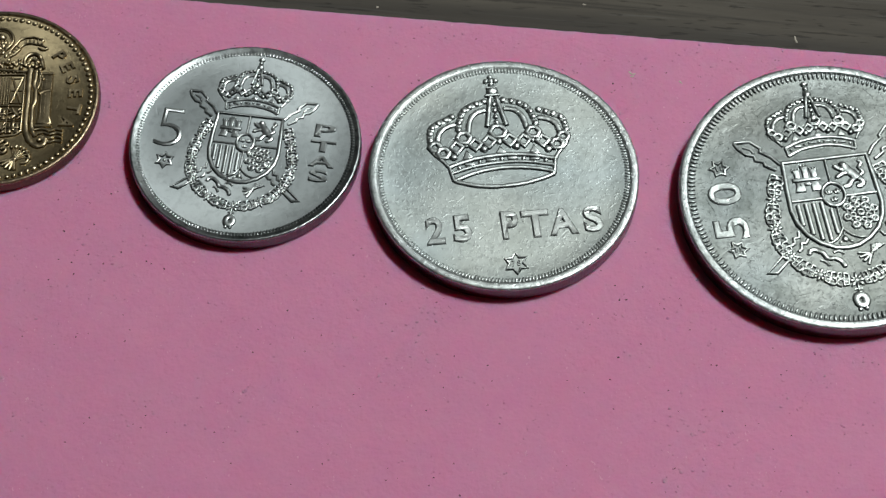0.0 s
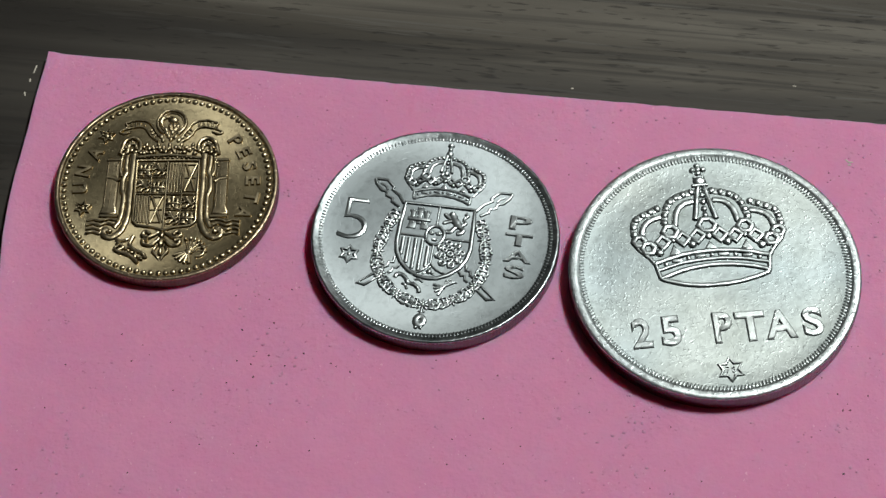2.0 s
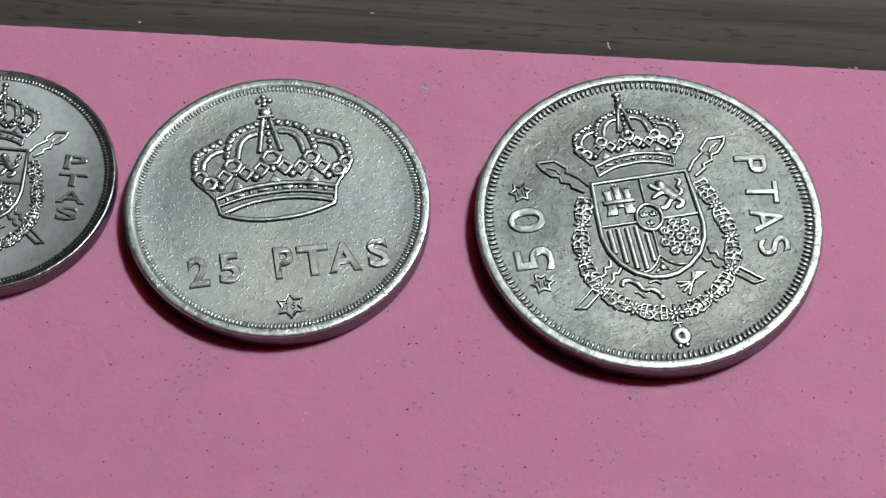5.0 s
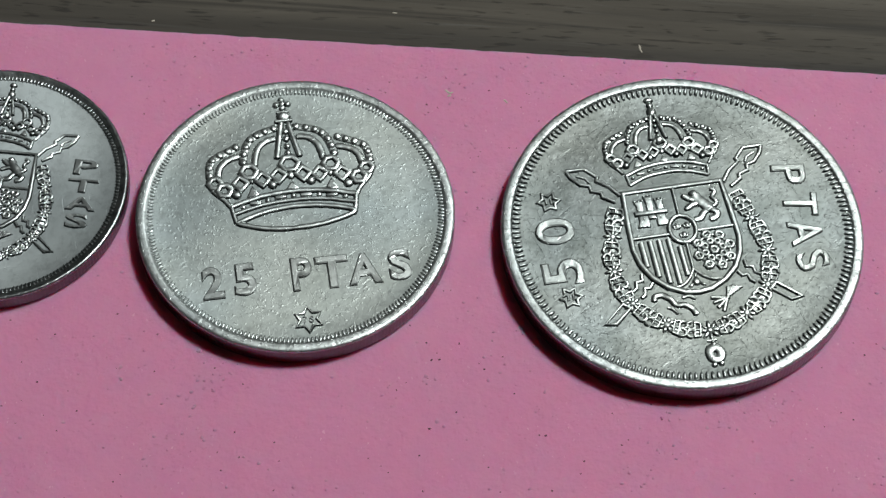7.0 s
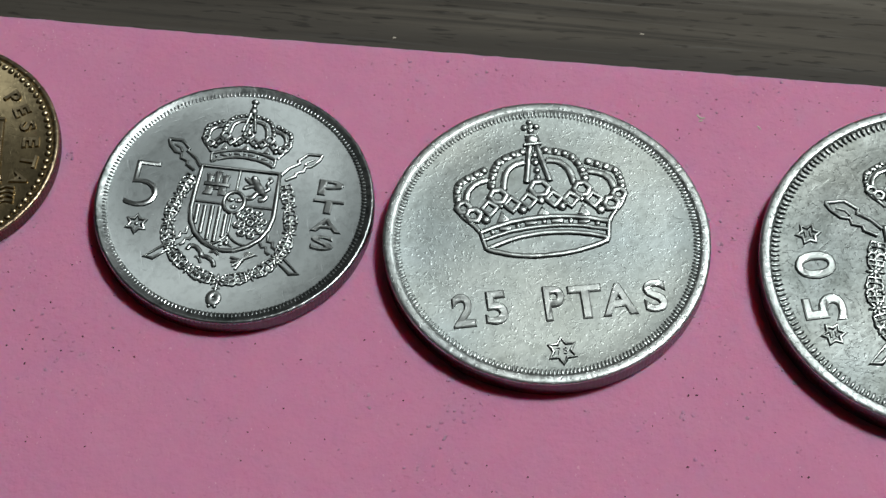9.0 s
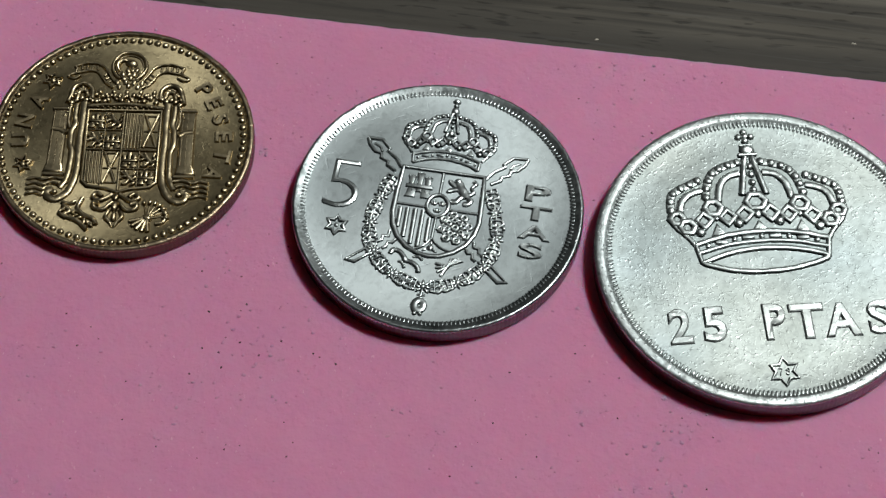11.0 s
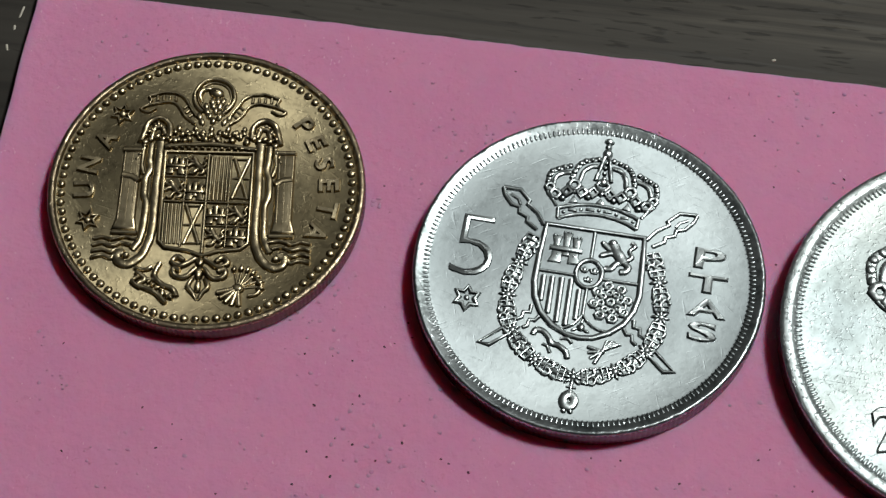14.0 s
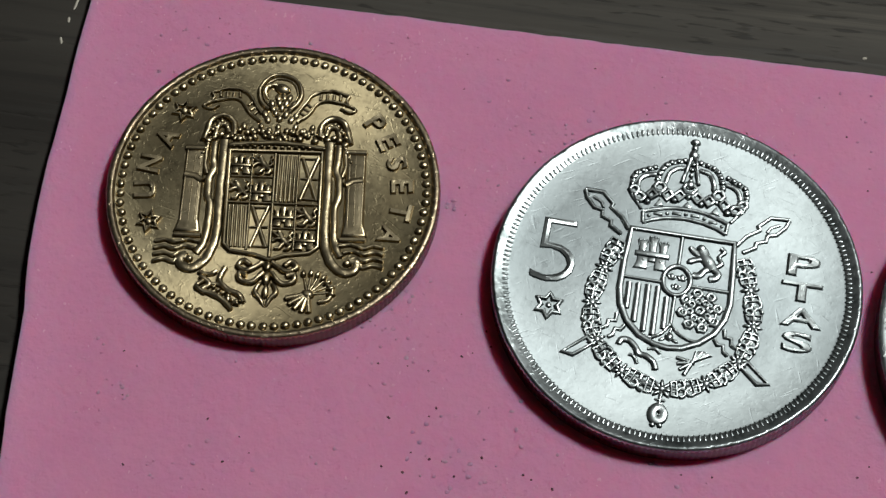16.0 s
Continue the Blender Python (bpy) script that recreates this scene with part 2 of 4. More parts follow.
# ---- table ----
table = tagged(new("table"), "dark grey-brown wood-grain table under the pink card", "table")
table.location = (0.1, 0.05, ZF)
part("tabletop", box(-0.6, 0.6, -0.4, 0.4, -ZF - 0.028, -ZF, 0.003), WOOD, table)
for sx in (-1, 1):
    for sy in (-1, 1):
        part("leg", box(sx * 0.54 - 0.025, sx * 0.54 + 0.025, sy * 0.34 - 0.025, sy * 0.34 + 0.025, 0, -ZF - 0.028, 0.003), WOOD, table)


# ---- pink card ----
BOW_AT, BOW = (0, 7, 12, 16.5, 21, 25, 30, 34, 60, 190), (-0.05, -0.4, -0.6, -0.74, -0.56, -0.17, 0.02, 0.34, 0.9, 1.5)


def make_card():
    """A sheet with a slightly rough cut edge; its corner is the origin, and its west edge curls up a little."""
    rnd = random.Random(4)
    w, d, nx, ny = 260.0, 190.0, 260, 110
    us = [0, 0.0006, 0.002, 0.005, 0.009, 0.014, 0.02, 0.03, 0.045] + [0.06 + 0.94 * i / (nx - 9) for i in range(nx - 8)]
    us[-2:] = [0.9994, 1.0]
    vs = [0, 0.0008] + [0.0008 + 0.9984 * i / (ny - 2) for i in range(1, ny - 1)] + [1.0]
    nx, ny = len(us), len(vs)
    top, low = [], []
    jx = [rnd.uniform(-0.06, 0.06) for _ in vs]
    jy = [rnd.uniform(-0.04, 0.04) + 0.05 * noise.noise((u * w * 0.6, 2.0, 0.0)) + float(np.interp(u * w, (0, 3, 18, 36), (0.05, 0.2, 0.2, 0.0))) for u in us]
    for j, v in enumerate(vs):
        for i, u in enumerate(us):
            x, y = u * w + 0.012 * v * d, -v * d - 0.0145 * u * w
            lift = 0.55 * max(0.0, 1 - u * w / 3.4) ** 2
            x += float(np.interp(-y, BOW_AT, BOW)) * max(0.0, 1 - u * w / 30)
            x += jx[j] if i in (0, nx - 1) else 0.0
            y += jy[i] if j in (0, ny - 1) else 0.0
            edge = 0.05 if i in (0, nx - 1) or j in (0, ny - 1) else 0.0
            top.append((x * MM, y * MM, (CARD_T + lift - edge) * MM))
            low.append((x * MM, y * MM, lift * MM))
    n = nx * ny
    faces = []
    for j in range(ny - 1):
        for i in range(nx - 1):
            a, b, c, e = j * nx + i, j * nx + i + 1, (j + 1) * nx + i + 1, (j + 1) * nx + i
            faces += [(a, e, c, b), (a + n, b + n, c + n, e + n)]
    loop = [i for i in range(nx)] + [j * nx + nx - 1 for j in range(1, ny)] + [(ny - 1) * nx + i for i in range(nx - 2, -1, -1)] + [j * nx for j in range(ny - 2, 0, -1)]
    for a, b in zip(loop, loop[1:] + loop[:1]):
        faces.append((a, b, b + n, a + n))
    card = mesh_object("card", top + low, faces, CARD, sharp=40)
    tagged(card, "matt pink foam card sheet lying on the dark wooden table", "card")
    return card


card = make_card()


# ---- relief on coins, in millimetres ----
GLYPHS = {}
WOBBLE = 0.045


def glyph(ch, bold):
    """A letter of the built-in font as points in a unit box and faces."""
    key = (ch, bold)
    if key not in GLYPHS:
        cu = bpy.data.curves.new("glyph", "FONT")
        cu.body, cu.size, cu.resolution_u = ch, 1.0, 4
        cu.extrude, cu.bevel_depth, cu.bevel_resolution, cu.offset = 0.004, 0.034, 1, bold
        ob = bpy.data.objects.new("glyph", cu)
        scene.collection.objects.link(ob)
        bpy.context.view_layer.update()
        me = bpy.data.meshes.new_from_object(ob.evaluated_get(bpy.context.evaluated_depsgraph_get()))
        pts = np.array([v.co[:] for v in me.vertices])
        lo, hi = pts.min(0), pts.max(0)
        GLYPHS[key] = ((pts - lo) / (hi - lo), [tuple(p.vertices) for p in me.polygons])
        bpy.data.objects.remove(ob)
        bpy.data.curves.remove(cu)
        bpy.data.meshes.remove(me)
    return GLYPHS[key]


class Relief:
    """Raised work that stands on a coin's field at height z (mm)."""

    def __init__(self, z, shift=(0, 0), scale=1.0, high=1.0):
        self.v, self.f, self.z, self.shift, self.scale, self.high = [], [], z, shift, scale, high

    def point(self, x, y, h):
        """A point of the struck surface, with the small unevenness of a worn die."""
        x, y = x * self.scale + self.shift[0], y * self.scale + self.shift[1]
        dx, dy, dh = noise.noise_vector((x * 2.3, y * 2.3, self.z * 7.0))
        self.v.append(((x + WOBBLE * dx) * MM, (y + WOBBLE * dy) * MM, (self.z + h * self.high * (1 + 0.22 * dh)) * MM))
        return len(self.v) - 1

    def ridge(self, pts, w=0.2, h=0.16, closed=False, taper=False):
        pts = [Vector(p) for p in pts]
        n = len(pts)
        rows = []
        for i, p in enumerate(pts):
            a = pts[(i - 1) % n] if closed or i else p
            b = pts[(i + 1) % n] if closed or i < n - 1 else p
            d1, d2 = (p - a), (b - p)
            d = (d1.normalized() if d1.length else d2.normalized()) + (d2.normalized() if d2.length else d1.normalized())
            d = d.normalized() if d.length > 1e-6 else d2.normalized()
            nrm = Vector((-d.y, d.x))
            k = 1.0
            if taper and not closed:
                k = max(0.25, math.sin(math.pi * (0.12 + 0.88 * i / (n - 1))) ** 0.6)
            row = []
            foot, brow, crest = w * k + 0.05, max(w * k * 0.86, w * k - 0.03), max(w * k * 0.45, w * k - 0.12)
            for off, up in ((-foot, -0.2), (-brow, 0.72), (-crest, 0.97), (0, 1), (crest, 0.97), (brow, 0.72), (foot, -0.2)):
                q = p + nrm * off
                row.append(self.point(q.x, q.y, h * k * up))
            rows.append(row)
        m = len(rows)
        for i in range(m if closed else m - 1):
            r, s = rows[i], rows[(i + 1) % m]
            for j in range(6):
                self.f.append((r[j], s[j], s[j + 1], r[j + 1]))
        if not closed:
            for row, p, q, flip in ((rows[0], pts[0], pts[1], False), (rows[-1], pts[-1], pts[-2], True)):
                e = p + (p - q).normalized() * w * 0.6
                c = self.point(e.x, e.y, -0.25 * h)
                for j in range(6):
                    self.f.append((row[j + 1], c, row[j]) if flip else (row[j], c, row[j + 1]))
        return self

    def dome(self, x, y, rx, ry=None, h=0.18, turn=0.0, n=12):
        ry = rx if ry is None else ry
        c, s = math.cos(radians(turn)), math.sin(radians(turn))
        rings = []
        for k, up in ((1.12, -0.2), (0.9, 0.5), (0.66, 0.84), (0.36, 0.96)):
            ring = []
            for i in range(n):
                a = math.tau * i / n
                u, v = rx * k * math.cos(a), ry * k * math.sin(a)
                ring.append(self.point(x + u * c - v * s, y + u * s + v * c, h * up))
            rings.append(ring)
        for r, q in zip(rings, rings[1:]):
            for i in range(n):
                self.f.append((r[i], r[(i + 1) % n], q[(i + 1) % n], q[i]))
        top = self.point(x, y, h)
        for i in range(n):
            self.f.append((rings[-1][i], rings[-1][(i + 1) % n], top))
        return self

    def plate(self, pts, h=0.14, edge=0.1):
        """A raised polygon (counter-clockwise) with a sloping edge."""
        pts = [Vector(p) for p in pts]
        n = len(pts)
        area = sum(pts[i].x * pts[(i + 1) % n].y - pts[(i + 1) % n].x * pts[i].y for i in range(n))
        if area < 0:
            pts.reverse()
        rings = []
        for inset, up in ((-0.05, -0.2), (edge * 0.3, 0.75), (edge, 0.98), (edge + 0.025 * min(1.0, edge / 0.1), 1.0)):
            ring = []
            for i, p in enumerate(pts):
                d1, d2 = (p - pts[i - 1]).normalized(), (pts[(i + 1) % n] - p).normalized()
                nrm = Vector((-d1.y - d2.y, d1.x + d2.x))
                nrm = nrm.normalized() / max(0.5, nrm.length / 2) if nrm.length > 1e-6 else Vector((0, 0))
                q = p + nrm * inset
                ring.append(self.point(q.x, q.y, h * up))
            rings.append(ring)
        for r, q in zip(rings, rings[1:]):
            for i in range(n):
                self.f.append((r[i], r[(i + 1) % n], q[(i + 1) % n], q[i]))
        self.f.append(tuple(rings[-1]))
        return self

    def letter(self, ch, x, y, w, h, turn=0.0, up=0.17, bold=-0.03, slant=0.0):
        pts, faces = glyph(ch, bold)
        c, s = math.cos(radians(turn)), math.sin(radians(turn))
        start = len(self.v)
        for px, py, pz in pts:
            u, v = (px - 0.5 + slant * (py - 0.5)) * w, (py - 0.5) * h
            self.point(x + u * c - v * s, y + u * s + v * c, ((pz - 0.5) * 2.3 - 0.15) * up)
        self.f += [tuple(i + start for i in f) for f in faces]
        return self

    def star(self, x, y, r, inner=0.56, turn=90, h=0.2, points=6, w=0.16):
        pts = []
        for i in range(points * 2):
            a, k = radians(turn + 180 / points * i), (r if i % 2 == 0 else r * inner)
            pts.append((x + k * math.cos(a), y + k * math.sin(a)))
        return self.ridge(pts, w, h, closed=True)

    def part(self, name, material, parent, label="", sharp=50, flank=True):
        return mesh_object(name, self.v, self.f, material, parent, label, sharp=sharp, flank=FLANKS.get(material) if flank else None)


def arc(cx, cy, rx, ry, a0, a1, n=14):
    return [(cx + rx * math.cos(radians(a0 + (a1 - a0) * i / n)), cy + ry * math.sin(radians(a0 + (a1 - a0) * i / n))) for i in range(n + 1)]


def soft_line(pts, n=6):
    """A smooth line through the given points."""
    out = []
    p = [Vector(q) for q in pts]
    for i in range(len(p) - 1):
        a, b, c, d = p[max(i - 1, 0)], p[i], p[i + 1], p[min(i + 2, len(p) - 1)]
        for k in range(n):
            t = k / n
            out.append(0.5 * ((2 * b) + (c - a) * t + (2 * a - 5 * b + 4 * c - d) * t * t + (3 * b - a - 3 * c + d) * t ** 3))
    return out + [p[-1]]


def coin_body(name, r, th, field_r, depth, field_material, material, edge_material, parent, reeds=0, label="", slope=0.24, edge=0.26):
    """A struck disc: sunk field, sloping inner rim, rounded rim, milled side."""
    n = reeds * 4 if reeds else 360
    prof = [(0.12, th - depth), (field_r * 0.5, th - depth), (field_r * 0.8, th - depth), (field_r - 0.12, th - depth), (field_r, th - depth * 0.93),
            (field_r + slope * 0.75, th - depth * 0.28), (field_r + slope, th - 0.02), (field_r + slope + 0.1, th), (r - edge, th), (r - edge * 0.5, th - 0.03), (r - 0.03, th - 0.12),
            (r, th - 0.24), (r, 0.24), (r - 0.03, 0.12), (r - 0.2, 0.0), (r * 0.6, 0.0)]
    def ring_mesh(rows, first):
        verts, faces = [], []
        for k, (rad, z0) in enumerate(rows):
            for i in range(n):
                a = math.tau * i / n
                worn = noise.noise((math.cos(a) * 9 + r, math.sin(a) * 9, 1.7)) + 0.7 * noise.noise((math.cos(a) * 31, math.sin(a) * 31, r))
                nick = max(0.0, noise.noise((math.cos(a) * 55, math.sin(a) * 55, r * 3 + k * 0.45)) - 0.42)
                z = z0 + (0.012 * worn - 0.08 * nick if 6 <= k + first <= 10 else 0.0)
                q = rad + (0.02 * worn - 0.1 * nick if 6 <= k + first <= 11 else 0.0) - ((0.06 if r < 12 else 0.03) if reeds and k + first in (11, 12) and i % 4 in (2, 3) else 0.0)
                verts.append((q * math.cos(a) * MM, q * math.sin(a) * MM, z * MM))
        for k in range(len(rows) - 1):
            for i in range(n):
                j = (i + 1) % n
                faces.append((k * n + i, (k + 1) * n + i, (k + 1) * n + j, k * n + j))
        return verts, faces
    verts, faces = ring_mesh(prof[:5], 0)
    faces.append(tuple(range(n)))
    mesh_object("field", verts, faces, field_material, parent, "sunk, toned field", sharp=50)
    verts, faces = ring_mesh(prof[4:12], 4)
    mesh_object(name, verts, faces, material, parent, label, sharp=50)
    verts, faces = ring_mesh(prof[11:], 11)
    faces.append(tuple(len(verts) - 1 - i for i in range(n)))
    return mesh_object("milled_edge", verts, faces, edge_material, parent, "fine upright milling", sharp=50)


def border(z, r, count, length, width, height, material, parent, name="dentil_border", flank=True):
    """Small teeth or beads that ring the field."""
    rel = Relief(z)
    for i in range(count):
        a = 360 * i / count
        rel.dome(r * math.cos(radians(a)), r * math.sin(radians(a)), length, width, height, a, 8)
    return rel.part(name, material, parent, flank=flank)


def make_crown(z, material, parent, shift=(0, 0), s=1.0, open_base=True, high=1.0):
    """The royal crown with pearled arches, florets and a jewelled band."""
    def rel():
        return Relief(z, shift, s, high)
    band = rel()
    arches, pearls, florets = rel(), rel(), rel()
    inner = ((0.94, 8.56), (1.74, 8.35), (2.5, 8.07), (3.09, 7.65), (3.49, 6.98), (3.74, 6.24), (3.88, 5.48))
    outer = ((4.35, 7.06), (5.03, 6.76), (5.74, 6.42), (6.45, 5.98), (6.72, 5.25), (6.78, 4.42))
    for m in (-1, 1):
        arches.ridge(soft_line([(m * x, y) for x, y in inner], 3), 0.34, 0.1).ridge(soft_line([(m * x, y) for x, y in outer], 3), 0.34, 0.1)
        for x, y in inner + outer:
            pearls.dome(m * x, y, 0.37, 0.37, 0.25)
        arches.ridge(soft_line([(m * 0.95, 7.55), (m * 1.9, 7.3), (m * 2.6, 6.5), (m * 2.95, 5.0)]), 0.3, 0.2)
        arches.ridge(soft_line([(m * 4.15, 6.15), (m * 5.15, 5.85), (m * 5.85, 5.2), (m * 6.1, 4.2)]), 0.3, 0.2)
        arches.ridge(soft_line([(m * 0.3, 8.95), (m * 0.6, 7.4), (m * 0.98, 5.5)]), 0.25, 0.27)
        arches.ridge(soft_line([(m * 6.95, 4.1), (m * 6.6, 2.9), (m * 5.75, 1.9), (m * 5.3, 1.2)]), 0.2, 0.18)
        for x, y, r in ((3.47, 4.45, 0.62), (5.68, 2.85, 0.55), (6.4, 3.65, 0.5)):
            florets.ridge(arc(m * x, y, r * 1.1, r * 1.1, 0, 300, 5), 0.29, 0.25, closed=True)
        for x, y in ((1.05, 3.75), (2.42, 3.55), (4.3, 3.35)):
            florets.ridge([(m * x, y + 0.7), (m * x + 0.64, y), (m * x, y - 0.68), (m * x - 0.64, y)], 0.28, 0.24, closed=True)
        for x, y in ((1.62, 2.95), (4.72, 2.3)):
            pearls.dome(m * x, y, 0.42, 0.42, 0.3)
        florets.plate([(m * 2.75, 2.05), (m * 3.9, 1.85), (m * 3.35, 3.05)], 0.13, 0.12)
        florets.plate([(m * 3.3, 3.2), (m * 3.6, 3.55), (m * 3.3, 3.9), (m * 3.0, 3.55)], 0.18, 0.12)
    for y in (8.15, 7.4, 6.65, 5.95):
        pearls.dome(0, y, 0.3, 0.34, 0.24)
    florets.ridge(arc(0, 4.86, 0.8, 0.74, 0, 300, 5), 0.27, 0.24, closed=True)
    florets.plate([(-0.62, 2.25), (0.62, 2.25), (0, 3.15)], 0.13, 0.14)
    florets.dome(0, 3.7, 0.34, 0.4, 0.22)
    cross = rel()
    if not open_base:
        cross.dome(0, 9.5, 0.62, 0.75, 0.27).dome(0, 10.5, 0.42, 0.5, 0.25).dome(0, 11.25, 0.62, 0.45, 0.28).dome(0, 5.35, 0.62, 0.62, 0.32)
    else:
        cross.dome(0, 9.72, 0.62, 0.5, 0.27).ridge([(-0.72, 9.22), (0.72, 9.22)], 0.18, 0.25).ridge([(-0.5, 10.12), (0.5, 10.12)], 0.13, 0.2)
        cross.dome(0, 10.55, 0.3, 0.3, 0.24).dome(0, 11.4, 0.3, 0.3, 0.24).dome(-0.5, 10.95, 0.3, 0.3, 0.24).dome(0.5, 10.95, 0.3, 0.3, 0.24).dome(0, 10.97, 0.3, 0.3, 0.24)
    if open_base:
        top = soft_line([(-5.25, 1.2), (-2.7, 1.86), (0, 2.08), (2.7, 1.82), (5.25, 1.15)])
        low = soft_line([(-5.12, 0.42), (-2.6, 1.05), (0, 1.24), (2.6, 1.02), (5.12, 0.38)])
        band.ridge(top, 0.24, 0.25).ridge(low, 0.19, 0.21)
        band.ridge(soft_line([(-4.95, -0.48), (-2.6, 0.33), (0, 0.58), (2.6, 0.33), (4.95, -0.48), (2.6, -1.28), (0, -1.52), (-2.6, -1.28), (-4.95, -0.48)])[:-1], 0.23, 0.23, closed=True)
        for m in (-1, 1):
            band.ridge([(m * 5.25, 1.2), (m * 4.97, -0.45)], 0.2, 0.2)
        def curve(x):
            return 1.66 - 0.033 * x * x
    else:
        band.ridge(soft_line([(-5.0, 0.95), (-2.6, 1.75), (0, 2.05), (2.6, 1.75), (5.0, 0.95)]), 0.24, 0.2)
        band.ridge(soft_line([(-4.85, -0.45), (-2.6, 0.42), (0, 0.72), (2.6, 0.42), (4.85, -0.45)]), 0.24, 0.2)
        for m in (-1, 1):
            band.ridge([(m * 5.0, 0.95), (m * 4.85, -0.45)], 0.22, 0.2)
        def curve(x):
            return 1.38 - 0.046 * x * x
    for i in range(9):
        x = -4.3 + 8.6 * i / 8
        y = curve(x)
        if i % 2:
            band.plate([(x - 0.5, y - 0.17), (x + 0.5, y - 0.17), (x + 0.5, y + 0.17), (x - 0.5, y + 0.17)], 0.16, 0.08)
        else:
            band.dome(x, y, 0.24, 0.24, 0.18)
    crown_part = band.part("crown", material, parent, "raised royal crown relief")
    arches.part("arch", material, crown_part)
    pearls.part("pearling", material, crown_part)
    florets.part("floret", material, crown_part)
    cross.part("cross", material, crown_part)


def castle(rel, x, y, s=1.0):
    """Three flared towers on a wall with a gate."""
    def at(*pts):
        return [(x + s * a, y + s * b) for a, b in pts]
    for dx, hgt in ((-0.85, 1.05), (0.0, 1.45), (0.85, 1.05)):
        rel.plate(at((dx - 0.26, 0.05), (dx + 0.26, 0.05), (dx + 0.3, hgt * 0.6), (dx + 0.4, hgt), (dx - 0.4, hgt), (dx - 0.3, hgt * 0.6)), 0.2, 0.07 * s)
        for k in (-0.3, 0, 0.3):
            rel.dome(x + s * (dx + k), y + s * (hgt + 0.08), 0.12 * s, 0.16 * s, 0.19, n=6)
    rel.plate(at((-1.4, -0.3), (1.4, -0.3), (1.4, 0.12), (-1.4, 0.12)), 0.22, 0.07 * s)
    for m in (-1, 1):
        rel.plate(at((m * 0.3, -1.45), (m * 1.4, -1.45), (m * 1.15, -0.8), (m * 1.15, -0.36), (m * 0.3, -0.36)), 0.19, 0.07 * s)
        rel.dome(x + m * 0.7 * s, y - 0.7 * s, 0.13 * s, 0.2 * s, 0.24, n=6)
    rel.plate(at((-0.32, -0.75), (0.32, -0.75), (0.32, -0.36), (-0.32, -0.36)), 0.19, 0.05 * s)


def lion(rel, x, y, s=1.0):
    """A rampant beast as plain swelling strokes."""
    def stroke(w, h, *pts):
        rel.ridge(soft_line([(x + s * a, y + s * b) for a, b in pts], 4), w * 1.25 * s, h)
    stroke(0.36, 0.22, (0.6, -0.6), (0.25, -0.05), (-0.15, 0.45), (-0.4, 0.95))
    rel.dome(x - 0.48 * s, y + 1.12 * s, 0.4 * s, 0.34 * s, 0.24)
    stroke(0.2, 0.2, (-0.2, 0.6), (-0.75, 0.6), (-1.25, 1.0))
    stroke(0.2, 0.2, (-0.05, 0.25), (-0.7, 0.15), (-1.25, -0.15))
    stroke(0.22, 0.2, (0.45, -0.45), (-0.05, -0.75), (-0.35, -1.2), (-0.85, -1.3))
    stroke(0.22, 0.2, (0.65, -0.55), (1.05, -0.9), (0.8, -1.3), (0.4, -1.4))
    stroke(0.16, 0.19, (0.7, -0.35), (1.2, 0.05), (0.95, 0.6), (1.3, 1.1), (1.0, 1.4))
    rel.dome(x - 1.3 * s, y + 1.02 * s, 0.22 * s, 0.2 * s, 0.21).dome(x - 1.3 * s, y - 0.2 * s, 0.22 * s, 0.2 * s, 0.21).dome(x - 0.9 * s, y - 1.32 * s, 0.26 * s, 0.18 * s, 0.21)


